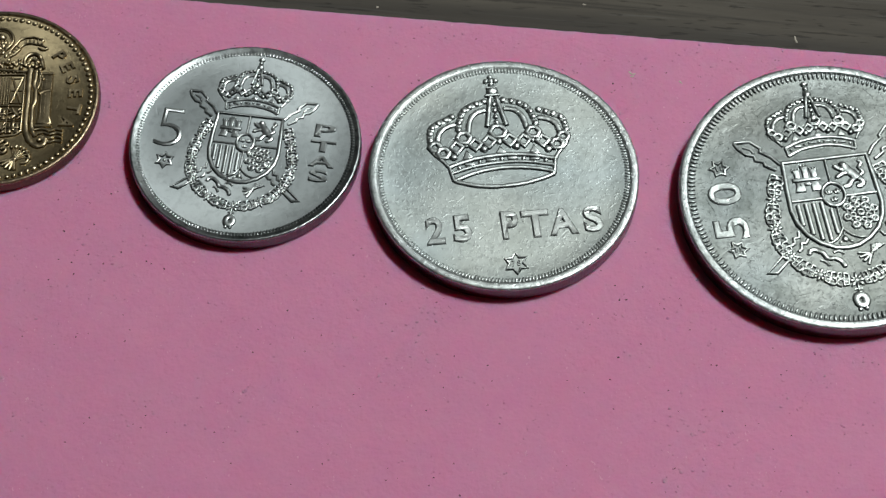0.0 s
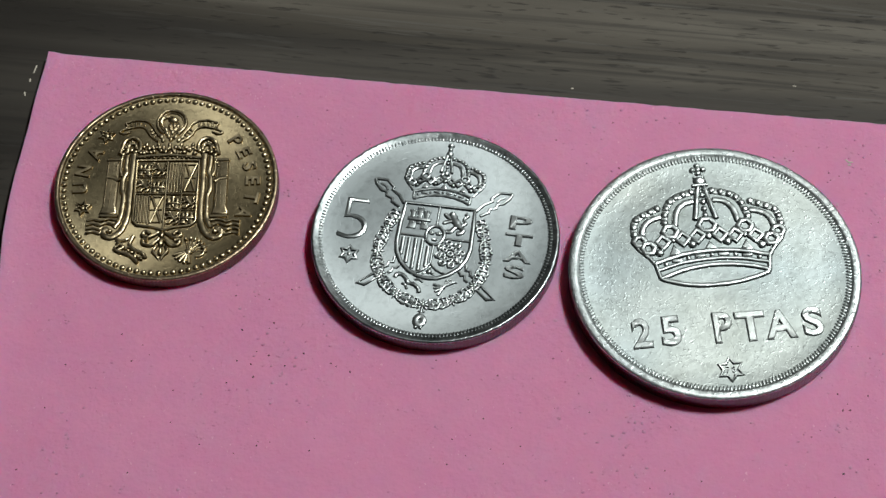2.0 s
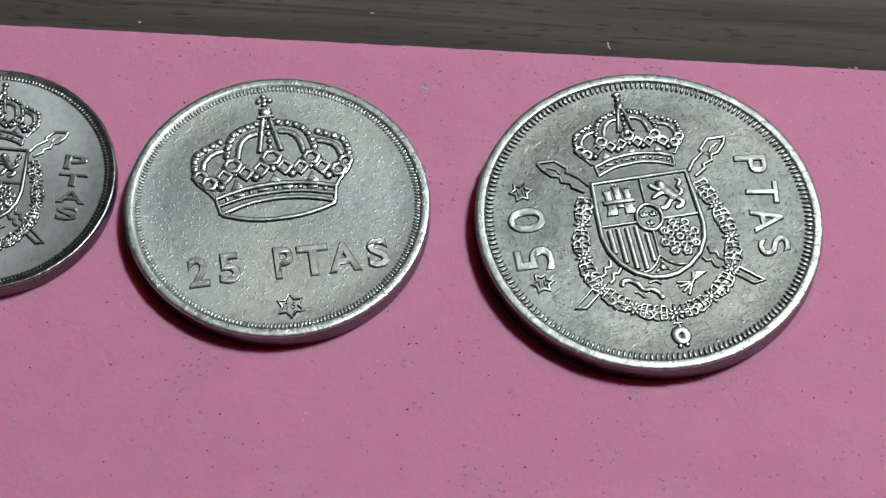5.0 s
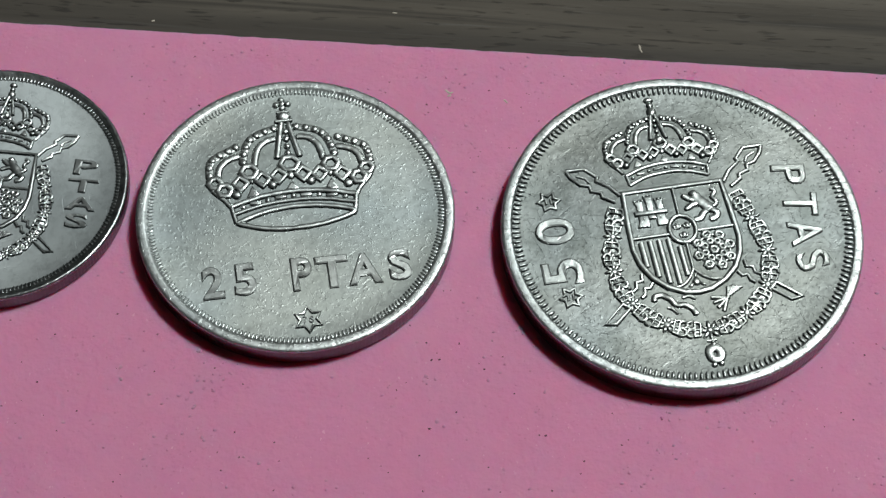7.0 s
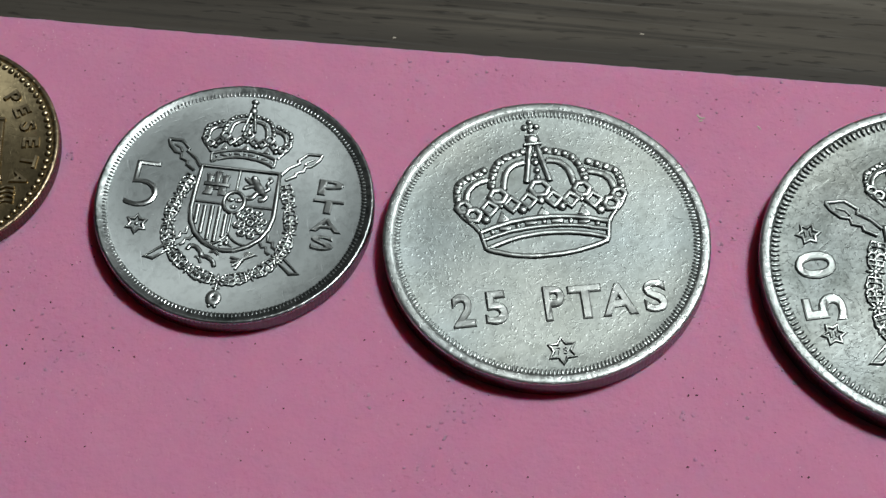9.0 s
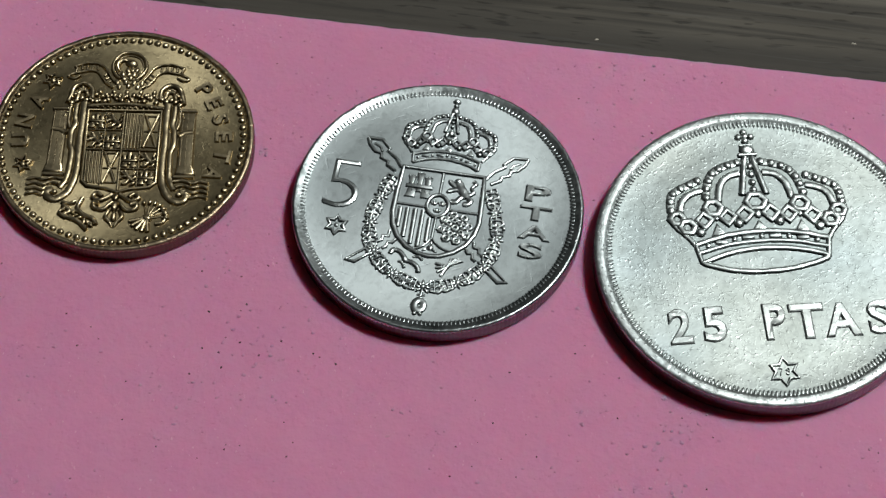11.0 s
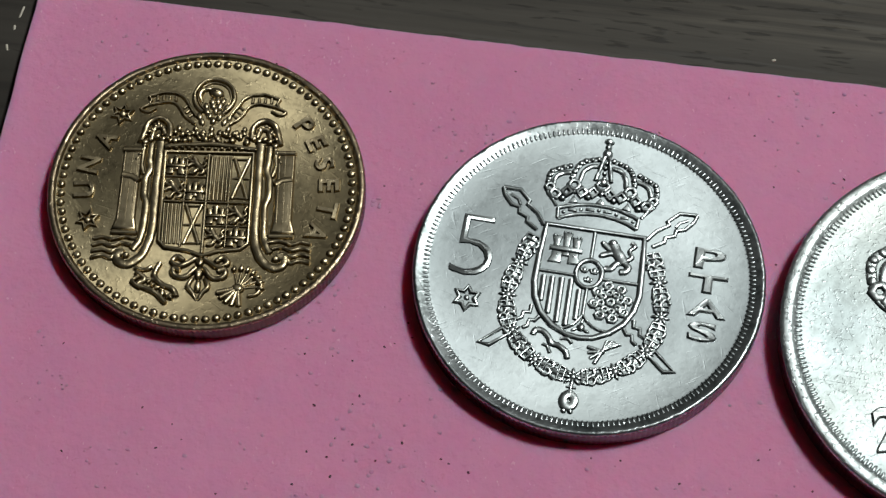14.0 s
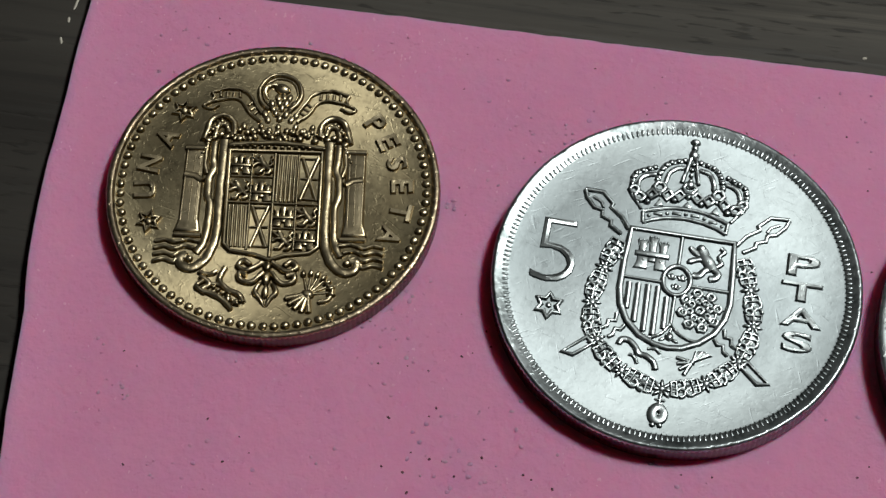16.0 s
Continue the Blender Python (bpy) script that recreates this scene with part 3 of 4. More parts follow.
def make_arms(z, material, coin, s, high=1.0):
    """Crowned shield on crossed staffs, inside a collar with a pendant."""
    def rel():
        return Relief(z, (0, 0), s, high)
    outline = [(-4.25, 4.1), (4.25, 4.1), (4.42, 1.0), (4.5, -1.5), (4.2, -2.95), (3.5, -4.3), (2.4, -5.35), (1.1, -6.0), (0, -6.15),
               (-1.1, -6.0), (-2.4, -5.35), (-3.5, -4.3), (-4.2, -2.95), (-4.5, -1.5), (-4.42, 1.0)]
    rim = rel()
    rim.ridge(outline, 0.26, 0.25, closed=True)
    rim.ridge([(0, 3.9), (0, 1.3)], 0.14, 0.2).ridge([(-4.3, -0.4), (-1.15, -0.4)], 0.14, 0.2).ridge([(1.15, -0.4), (4.3, -0.4)], 0.14, 0.2).ridge([(0, -1.5), (0, -4.1)], 0.14, 0.2)
    rim.ridge(soft_line([(0, -4.0), (-0.6, -4.9), (-1.3, -5.4), (-2.1, -5.45)]), 0.12, 0.2).ridge(soft_line([(0, -4.0), (0.7, -4.75), (1.6, -5.2), (2.5, -5.2)]), 0.12, 0.2)
    shield = rim.part("shield", material, coin, "raised quartered shield relief")
    q = rel()
    castle(q, -2.25, 2.0, 1.0)
    q.part("castle", material, shield)
    q = rel()
    lion(q, 2.15, 2.0, 1.05)
    q.part("lion", material, shield)
    q = rel()
    for i, (x, low) in enumerate(((-3.75, -3.2), (-3.0, -4.3), (-2.2, -5.0), (-1.4, -5.2), (-0.6, -4.5))):
        q.ridge([(x, -0.85 if x < -1.2 else -1.7), (x + 0.05, low)], 0.24, 0.2)
    q.part("stripe", material, shield)
    q = rel()
    ring = []
    for i in range(8):
        a = math.tau * (i + 0.3) / 8
        ox, oy = 2.15 + 1.42 * math.cos(a), -2.45 + 1.55 * math.sin(a)
        ring.append((ox, oy))
        q.ridge(arc(ox, oy, 0.34, 0.34, 0, 300, 5), 0.18, 0.22, closed=True)
        q.ridge(arc(2.15 + 0.8 * math.cos(a), -2.45 + 0.86 * math.sin(a), 0.26, 0.26, 0, 300, 5), 0.13, 0.2, closed=True)
    q.ridge(ring, 0.1, 0.15, closed=True)
    q.ridge(arc(2.15, -2.45, 0.32, 0.34, 0, 300, 5), 0.15, 0.22, closed=True)
    q.part("chain", material, shield)
    q = rel()
    q.ridge(arc(0, -0.1, 1.12, 1.32, 0, 345, 23), 0.2, 0.26, closed=True)
    for x, y in ((-0.42, 0.25), (0.42, 0.25), (0, -0.6)):
        q.dome(x, y, 0.2, 0.34, 0.2).dome(x - 0.26, y - 0.02, 0.13, 0.24, 0.16, 25).dome(x + 0.26, y - 0.02, 0.13, 0.24, 0.16, -25).ridge([(x - 0.25, y - 0.2), (x + 0.25, y - 0.2)], 0.07, 0.16)
    q.part("oval", material, shield)
    q = rel()
    q.dome(0, -5.15, 0.35, 0.4, 0.2).ridge([(0, -4.75), (0.1, -4.45)], 0.1, 0.16).dome(-0.5, -5.45, 0.3, 0.16, 0.15, 30).dome(0.5, -5.45, 0.3, 0.16, 0.15, -30)
    q.part("pomegranate", material, shield)
    make_crown(z, material, coin, (0, 5.15 * s), 0.70 * s, False, high)
    # collar: paired links and small flames along an open loop
    half = soft_line([(0, -9.75), (2.1, -9.35), (4.55, -7.85), (6.15, -5.4), (6.5, -2.5), (5.95, 0.1), (5.1, 2.7)], 30)
    run = [0.0]
    for a, b in zip(half, half[1:]):
        run.append(run[-1] + (Vector(b) - Vector(a)).length)
    cord = rel()
    for m in (-1, 1):
        cord.ridge([(m * p[0], p[1]) for p in half[::6]], 0.3, 0.07)
    collar = cord.part("collar", material, coin, "raised chain collar relief")
    count = 14
    for m in (-1, 1):
        for i in range(count):
            d = run[-1] * (i + 1.1) / (count + 0.6)
            k = min(max(np.searchsorted(run, d), 1), len(half) - 1)
            p, t = Vector(half[k]), (Vector(half[k]) - Vector(half[k - 1])).normalized()
            p, t = Vector((m * p.x, p.y)), Vector((m * t.x, t.y))
            nr = Vector((-t.y, t.x))
            ang = math.degrees(math.atan2(t.y, t.x))
            q = rel()
            if i % 3 == 2:
                for j in range(8):
                    b = math.tau * j / 8 + radians(ang)
                    q.dome(p.x + 0.42 * math.cos(b), p.y + 0.42 * math.sin(b), 0.4, 0.17, 0.22, math.degrees(b), 8)
                q.dome(p.x, p.y, 0.36, 0.36, 0.25).part("flame_link", material, collar)
            else:
                way = t if i % 3 else -t
                for w in (-1, 1):
                    c = p + nr * w * 0.36 - way * 0.22
                    start = math.degrees(math.atan2(way.y, way.x))
                    q.ridge(arc(c.x, c.y, 0.33, 0.33, start + 35 * w, start + 35 * w + w * 250, 9), 0.14, 0.23)
                a, b = p + way * 0.08, p + way * 0.56
                q.ridge([a - nr * 0.66, a + nr * 0.66, b + nr * 0.56, b - nr * 0.56], 0.13, 0.23, closed=True)
                q.ridge([a, b], 0.13, 0.22)
                q.part("link", material, collar)
    q = rel()
    for i in range(8):
        b = math.tau * i / 8
        q.dome(0.5 * math.cos(b), -9.8 + 0.5 * math.sin(b), 0.42, 0.18, 0.2, math.degrees(b), 8)
    q.dome(0, -9.8, 0.34, 0.34, 0.24).ridge([(0, -10.5), (0, -11.1)], 0.12, 0.18).ridge([(-0.4, -10.75), (0.4, -10.75)], 0.1, 0.16)
    q.ridge(arc(-0.03, -11.95, 0.46, 0.56, 0, 342, 19), 0.38, 0.22, closed=True)
    q.dome(-0.32, -12.95, 0.24, 0.24, 0.22).dome(0.25, -12.9, 0.24, 0.24, 0.22).dome(0, -11.15, 0.3, 0.25, 0.22)
    q.part("pendant", material, coin)
    # crossed ragged staffs: upper ends knotted, lower ends square
    for m in (-1, 1):
        q = rel()
        q.ridge([(m * x, y) for x, y in ((8.45, 7.05), (6.9, 7.0), (6.0, 6.05), (6.15, 5.7), (5.15, 4.95), (4.45, 3.95))], 0.18, 0.22)
        q.ridge([(m * x, y) for x, y in ((8.45, 7.0), (8.2, 6.3), (7.5, 5.5), (6.8, 5.3), (6.75, 4.75), (5.95, 4.45), (5.95, 4.0), (5.0, 3.4))], 0.18, 0.22)
        q.ridge([(m * x, y) for x, y in ((7.7, 6.45), (7.0, 6.1), (6.75, 5.6))], 0.12, 0.14)
        q.part("staff", material, coin)
        q = rel()
        q.ridge([(m * x, y) for x, y in ((6.45, -6.3), (8.25, -7.95), (7.35, -8.05), (5.9, -6.8))], 0.19, 0.22, closed=True)
        q.ridge([(m * x, y) for x, y in ((4.35, -3.8), (4.4, -4.45), (4.95, -4.5), (5.0, -5.05), (5.4, -5.3))], 0.17, 0.2)
        q.ridge([(m * x, y) for x, y in ((3.6, -4.75), (3.9, -5.2), (4.35, -5.15), (4.45, -5.75), (4.8, -6.0))], 0.17, 0.2)
        q.part("staff_end", material, coin)
    q = rel()
    q.ridge(soft_line([(-3.85, -6.45), (-3.7, -6.05), (-3.1, -6.0), (-2.5, -6.5), (-2.15, -7.05), (-1.55, -7.15), (-0.95, -7.55), (-0.7, -8.2)]), 0.26, 0.22)
    q.ridge(soft_line([(-2.9, -7.2), (-2.5, -7.4), (-2.2, -7.9)]), 0.14, 0.17).ridge(soft_line([(-1.5, -6.5), (-0.9, -6.4), (-0.5, -6.75)]), 0.14, 0.17)
    q.part("yoke", material, coin)
    q = rel()
    q.plate([(2.05, -7.15), (2.25, -6.05), (2.9, -5.95), (3.65, -6.3)], 0.19, 0.14)
    for i in range(4):
        q.ridge([(2.15, -7.05), (2.4 + 0.36 * i, -6.05 - 0.07 * i)], 0.08, 0.24)
    q.dome(2.1, -7.1, 0.28, 0.24, 0.24)
    for x, y in ((0.85, -6.85), (0.95, -7.35), (1.2, -7.85), (1.6, -8.25)):
        q.ridge([(2.1, -7.1), (x, y)], 0.16, 0.2)
    q.part("arrow_bundle", material, coin)


def letters(z, material, coin, rows, up=0.19, bold=-0.03):
    for ch, x, y, w, h, turn in rows:
        Relief(z).letter(ch, x, y, w, h, turn, up, bold).part("letter", material, coin, sharp=35)


def make_coin(x, y, turn, label):
    ob = tagged(new("coin"), label, "coin", "row of coins")
    ob.matrix_basis = pose(x * MM, y * MM, CARD_T * MM, 0, 0, turn)
    return ob


# ---- 25 pesetas ----
def coin_25():
    coin = make_coin(65.744, -19.936, 10.73, "worn silver-grey twenty-five peseta coin with a crown")
    th, depth = 2.0, 0.25
    z = th - depth
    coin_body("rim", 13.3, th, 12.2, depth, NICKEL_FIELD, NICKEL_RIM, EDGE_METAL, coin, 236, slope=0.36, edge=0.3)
    border(z + 0.04, 12.2, 236, 0.32, 0.12, 0.11, NICKEL_RIM, coin, flank=False)
    make_crown(z, NICKEL_DULL, coin)
    letters(z, NICKEL_DULL, coin, (("2", -7.45, -5.9, 1.85, 3.1, 0), ("5", -4.82, -5.9, 1.9, 3.1, 0), ("P", -0.15, -5.98, 1.75, 3.2, 0),
                                   ("T", 2.35, -6.1, 2.75, 3.1, 0), ("A", 5.0, -6.15, 2.9, 3.0, 0), ("S", 7.95, -6.15, 1.95, 3.0, 0)), bold=0.012)
    star = Relief(z).star(-0.1, -10.3, 1.18, 0.58, w=0.12).part("star", NICKEL_DULL, coin)
    Relief(z).letter("7", -0.34, -10.3, 0.36, 0.64, 0, 0.17).letter("8", 0.16, -10.3, 0.36, 0.64, 0, 0.17).part("numeral", NICKEL_DULL, star, sharp=35)


# ---- 50 pesetas ----
def coin_50():
    coin = make_coin(97.993, -19.837, 12.46, "large worn grey fifty peseta coin with crowned shield")
    th, depth = 2.22, 0.26
    z = th - depth
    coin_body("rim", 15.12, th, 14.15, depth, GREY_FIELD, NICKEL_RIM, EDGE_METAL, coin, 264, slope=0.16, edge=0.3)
    border(z, 13.92, 190, 0.44, 0.155, 0.23, NICKEL_RIM, coin)
    make_arms(z, GREY_RELIEF, coin, 1.0)
    letters(z, GREY_RELIEF, coin, (("5", -10.65, -2.55, 2.5, 3.5, 90), ("0", -10.55, 1.4, 2.6, 3.4, 90),
                                   ("P", 10.1, 3.75, 2.0, 3.0, -96), ("T", 10.35, 0.75, 2.3, 3.0, -100), ("A", 10.1, -2.05, 2.5, 2.9, -90), ("S", 10.0, -4.75, 1.8, 2.9, -82)), bold=0.0)
    for y in (4.33, -5.0):
        star = Relief(z).star(-10.5, y, 0.95, turn=0).part("star", GREY_RELIEF, coin)
        Relief(z).ridge([(-10.72, y - 0.25), (-10.72, y + 0.25)], 0.09, 0.12).ridge([(-10.3, y - 0.25), (-10.3, y + 0.25)], 0.09, 0.12).part("bar_mark", GREY_RELIEF, star)


# ---- 5 pesetas ----
def coin_5():
    coin = make_coin(39.987, -18.271, -3.0, "bright silver five peseta coin with crowned shield")
    th, depth = 1.7, 0.24
    z = th - depth
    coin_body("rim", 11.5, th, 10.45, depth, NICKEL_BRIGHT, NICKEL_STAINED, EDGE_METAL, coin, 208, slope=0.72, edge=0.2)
    border(z + 0.07, 10.76, 205, 0.34, 0.1, 0.06, NICKEL_STAINED, coin, flank=False)
    make_arms(z, BRIGHT_RELIEF, coin, 0.765, 0.85)
    letters(z, BRIGHT_RELIEF, coin, (("P", 7.65, 2.33, 2.1, 1.5, 0), ("T", 7.7, 0.5, 2.6, 1.35, 0),
                                     ("A", 7.85, -1.25, 2.6, 1.35, 0), ("S", 7.75, -2.95, 1.95, 1.4, 0)), bold=0.0)
    letters(z, BRIGHT_RELIEF, coin, (("5", -7.7, 0.75, 2.75, 4.5, 0),), bold=-0.045)
    star = Relief(z).star(-7.55, -3.1, 0.85).part("star", BRIGHT_RELIEF, coin)
    Relief(z).dome(-7.55, -3.1, 0.2, 0.2, 0.14).part("star_centre", BRIGHT_RELIEF, star)


# ---- 1 peseta ----
def coin_1():
    coin = make_coin(14.223, -14.865, 5.0, "small brown brass one peseta coin with eagle")
    th, depth = 1.52, 0.27
    z = th - depth
    coin_body("rim", 10.56, th, 10.0, depth, BRASS, BRASS_RIM, BRASS_EDGE, coin, 192, slope=0.14, edge=0.22)
    border(z, 9.66, 88, 0.29, 0.29, 0.24, BRASS_RELIEF, coin, "beaded_border")
    mat = BRASS_RELIEF

    def rel():
        return Relief(z, (0, 0), 1.0, 1.3)
    q = rel()
    q.ridge([(-2.95, 2.65), (2.95, 2.65), (3.0, -4.1), (2.5, -4.55), (1.0, -4.75), (0.1, -5.1), (-0.9, -4.75), (-2.4, -4.55), (-2.85, -4.1)], 0.14, 0.2, closed=True)
    q.ridge([(0, 2.5), (0.05, -4.9)], 0.09, 0.16).ridge([(-2.85, -1.1), (2.95, -1.15)], 0.09, 0.16)
    q.ridge([(-1.45, 2.5), (-1.45, -4.4)], 0.06, 0.12).ridge([(1.5, 2.5), (1.5, -4.4)], 0.06, 0.12)
    q.ridge([(-2.85, 0.8), (-0.05, 0.8)], 0.06, 0.12).ridge([(0.1, -2.85), (2.9, -2.85)], 0.06, 0.12)
    shield = q.part("shield", mat, coin, "raised quartered shield relief")
    for x, y in ((-2.15, 1.6), (-0.75, -0.35), (0.75, -2.1), (2.2, -3.7)):
        q = rel()
        castle(q, x, y, 0.46)
        q.part("castle", mat, shield)
    for x, y in ((-0.75, 1.65), (-2.15, -0.2), (2.2, -2.0), (0.8, -3.7)):
        q = rel()
        lion(q, x, y, 0.47)
        q.part("lion", mat, shield)
    q = rel()
    for i in range(5):
        q.ridge([(0.22 + i * 0.26, 2.4), (0.24 + i * 0.26, -0.95)], 0.075, 0.13)
        q.ridge([(-2.68 + i * 0.26, -1.3), (-2.62 + i * 0.26, -4.25)], 0.075, 0.13)
    q.part("stripe", mat, shield)
    q = rel()
    for x, y, k in ((2.22, 0.75, 1.55), (-0.72, -2.8, 1.45)):
        for a, b in (((-0.5, -k), (0.5, k)), ((-0.5, k), (0.5, -k))):
            q.ridge([(x + a[0], y + a[1]), (x, y), (x + b[0], y + b[1])], 0.11, 0.15)
        for yy in (-k, 0, k):
            q.ridge([(x - 0.55, y + yy * 0.95), (x + 0.55, y + yy * 0.95)], 0.07, 0.12)
    q.part("chain", mat, shield)
    # open crown over the shield
    q = rel()
    q.ridge(soft_line([(-3.0, 3.05), (0, 3.3), (3.0, 3.0)]), 0.16, 0.2)
    for i in range(13):
        q.dome(-2.9 + 5.8 * i / 12, 3.66 + 0.2 * math.cos(i * math.pi) + 0.25 * (1 - ((i - 6) / 6) ** 2), 0.24, 0.28, 0.22)
    rnd = random.Random(3)
    for i in range(26):
        q.dome(-2.9 + 5.8 * i / 25, 3.75 + rnd.uniform(-0.25, 0.45), rnd.uniform(0.12, 0.24), rnd.uniform(0.16, 0.3), rnd.uniform(0.16, 0.26), rnd.uniform(-50, 50), 8)
    for i in range(14):
        q.plate([(-2.85 + 0.44 * i, 2.88), (-2.6 + 0.44 * i, 2.88), (-2.6 + 0.44 * i, 3.05), (-2.85 + 0.44 * i, 3.05)], 0.2, 0.05)
    for i in range(9):
        q.dome(-2.2 + 4.4 * i / 8, 4.35 + 0.15 * math.cos(i * math.pi), 0.2, 0.28, 0.18)
    q.part("crown", mat, coin)
    # halo and bird's head as plain swelling shapes
    q = rel()
    q.ridge(arc(0, 7.0, 1.36, 1.4, -60, 240, 26), 0.13, 0.2)
    q.ridge(arc(0, 7.0, 1.12, 1.15, -60, 240, 22), 0.06, 0.1)
    halo = q.part("halo", mat, coin)
    q = rel()
    q.dome(0.1, 7.35, 0.55, 0.42, 0.22, -25).ridge(soft_line([(-0.2, 7.6), (-0.75, 7.55), (-1.0, 7.05), (-0.8, 6.6)]), 0.2, 0.24, taper=True)
    q.dome(0.05, 7.4, 0.12, 0.12, 0.3)
    for row in range(5):
        for k in range(-1, 2 + row % 2):
            q.dome(0.22 - 0.05 * row + (k - 0.5 * (row % 2)) * (0.36 + 0.1 * row), 6.75 - 0.4 * row - 0.08 * abs(k), 0.21, 0.34, 0.15, -14 * k, 8)
    q.part("eagle", mat, coin)
    # scroll ribbons
    for m in (-1, 1):
        q = rel()
        q.ridge(soft_line([(m * 4.45, 6.95), (m * 3.3, 7.25), (m * 2.2, 7.05), (m * 1.55, 6.1), (m * 1.1, 5.45)]), 0.1, 0.17)
        q.ridge(soft_line([(m * 4.4, 6.25), (m * 3.3, 6.5), (m * 2.5, 6.35), (m * 1.9, 5.5), (m * 1.2, 4.85)]), 0.1, 0.17)
        q.ridge([(m * 4.45, 6.95), (m * 4.25, 6.6), (m * 4.4, 6.25)], 0.1, 0.17)
        for i in range(4):
            q.ridge([(m * (2.6 + i * 0.42), 6.62), (m * (2.62 + i * 0.42), 7.0)], 0.08, 0.11)
        for i in range(3):
            q.ridge([(m * (1.62 + i * 0.2), 5.4 + i * 0.33), (m * (1.4 + i * 0.2), 5.6 + i * 0.33)], 0.07, 0.1)
        q.ridge(soft_line([(m * 4.4, 6.25), (m * 4.9, 5.95), (m * 4.5, 5.7), (m * 3.9, 6.0)]), 0.1, 0.16)
        q.part("ribbon", mat, coin)
        # wing: shoulder, long folded plumes, curled tip
        q = rel()
        q.ridge(soft_line([(m * 2.75, 3.75), (m * 2.85, 4.75), (m * 3.5, 5.2), (m * 4.2, 4.9), (m * 4.5, 4.1), (m * 4.7, 3.35)]), 0.2, 0.25)
        q.ridge(soft_line([(m * 3.1, 3.9), (m * 3.3, 4.5), (m * 3.8, 4.45), (m * 4.0, 3.7)]), 0.18, 0.22)
        for k, a in enumerate(((3.25, 3.6), (3.6, 3.75), (4.0, 3.55), (4.35, 3.3))):
            q.dome(m * a[0], a[1], 0.3, 0.22, 0.24, 40)
        # two broad plumes side by side, the outer one stepped, both sweeping out into a curl
        q.ridge(soft_line([(m * 3.38, 3.4), (m * 3.36, 1.6), (m * 3.4, -0.6), (m * 3.36, -2.8), (m * 3.55, -4.3), (m * 4.0, -5.3), (m * 4.75, -5.85), (m * 5.4, -5.6), (m * 5.45, -5.1), (m * 5.05, -4.95)]), 0.3, 0.19)
        q.ridge(soft_line([(m * 3.98, 3.2), (m * 3.95, 2.0), (m * 3.9, 1.3), (m * 4.12, 0.6), (m * 4.12, -0.6), (m * 3.92, -1.3), (m * 3.95, -2.8), (m * 4.12, -4.0), (m * 4.5, -4.75)]), 0.24, 0.16)
        q.ridge(soft_line([(m * 4.42, 2.9), (m * 4.45, 1.6), (m * 4.3, 0.9)]), 0.14, 0.17)
        q.dome(m * 4.9, -5.2, 0.26, 0.24, 0.24)
        for i in range(7):
            q.dome(m * (3.2 + 0.2 * i), 4.75 - 0.24 * abs(i - 2) + 0.1 * (i % 2), 0.26, 0.15, 0.25, 60 - 25 * i * m, 8)
        for i in range(4):
            q.dome(m * (4.4 + 0.13 * i), 3.0 - 0.32 * i, 0.24, 0.14, 0.22, 30 * m + 60, 8)
        q.part("wing", mat, coin)
        # pillar with a band round it, on waves
        q = rel()
        q.plate([(m * x, y) for x, y in ((4.5, 2.6), (5.72, 2.6), (5.8, -2.4), (6.05, -3.3), (4.4, -3.3), (4.55, -2.4))], 0.15, 0.14)
        q.ridge([(m * 5.62, 2.5), (m * 5.66, -2.6)], 0.06, 0.19).ridge([(m * 4.75, 2.5), (m * 4.78, -2.6)], 0.05, 0.18).ridge([(m * 5.1, 2.5), (m * 5.2, -2.6)], 0.04, 0.17)
        q.ridge([(m * 4.4, 2.75), (m * 5.75, 2.75)], 0.18, 0.2).ridge([(m * 4.35, -3.5), (m * 5.95, -3.5)], 0.18, 0.2)
        q.ridge([(m * 4.55, 0.35), (m * 5.0, 0.65), (m * 5.65, 0.75)], 0.24, 0.24)
        q.part("pillar", mat, coin)
        q = rel()
        for i in range(4):
            y = -4.0 - i * 0.46
            q.ridge(soft_line([(m * (4.3 + 0.35 * i), y), (m * (5.1 + 0.2 * i), y + 0.14), (m * 5.9, y - 0.08), (m * 6.5, y + 0.1), (m * 7.15, y - 0.04)]), 0.13, 0.19)
        q.part("wave", mat, coin)
        # scroll work under the shield
        q = rel()
        q.ridge(soft_line([(m * 0.3, -5.3), (m * 1.2, -5.9), (m * 1.8, -5.6), (m * 1.5, -5.2), (m * 1.05, -5.5)]), 0.18, 0.24)
        q.ridge(soft_line([(m * 0.25, -6.0), (m * 0.9, -6.7), (m * 1.6, -6.6), (m * 1.7, -6.1), (m * 1.25, -6.2)]), 0.18, 0.24)
        q.ridge(soft_line([(m * 0.35, -6.7), (m * 0.65, -7.3), (m * 0.3, -7.8), (m * 0.05, -8.3)]), 0.17, 0.22, taper=True)
        q.part("scroll", mat, coin)
    q = rel()
    q.dome(0, -5.6, 0.3, 0.42, 0.26).dome(0, -6.4, 0.28, 0.5, 0.26).dome(0, -7.3, 0.22, 0.5, 0.24)
    q.part("tail", mat, coin)
    q = rel()
    q.ridge(soft_line([(-4.1, -6.4), (-3.5, -6.9), (-3.9, -7.3), (-3.3, -7.6), (-2.7, -7.9), (-2.0, -8.6)]), 0.18, 0.22)
    q.ridge(soft_line([(-2.6, -5.7), (-2.9, -6.6), (-2.4, -7.2), (-1.6, -7.6), (-1.3, -8.1)]), 0.18, 0.22)
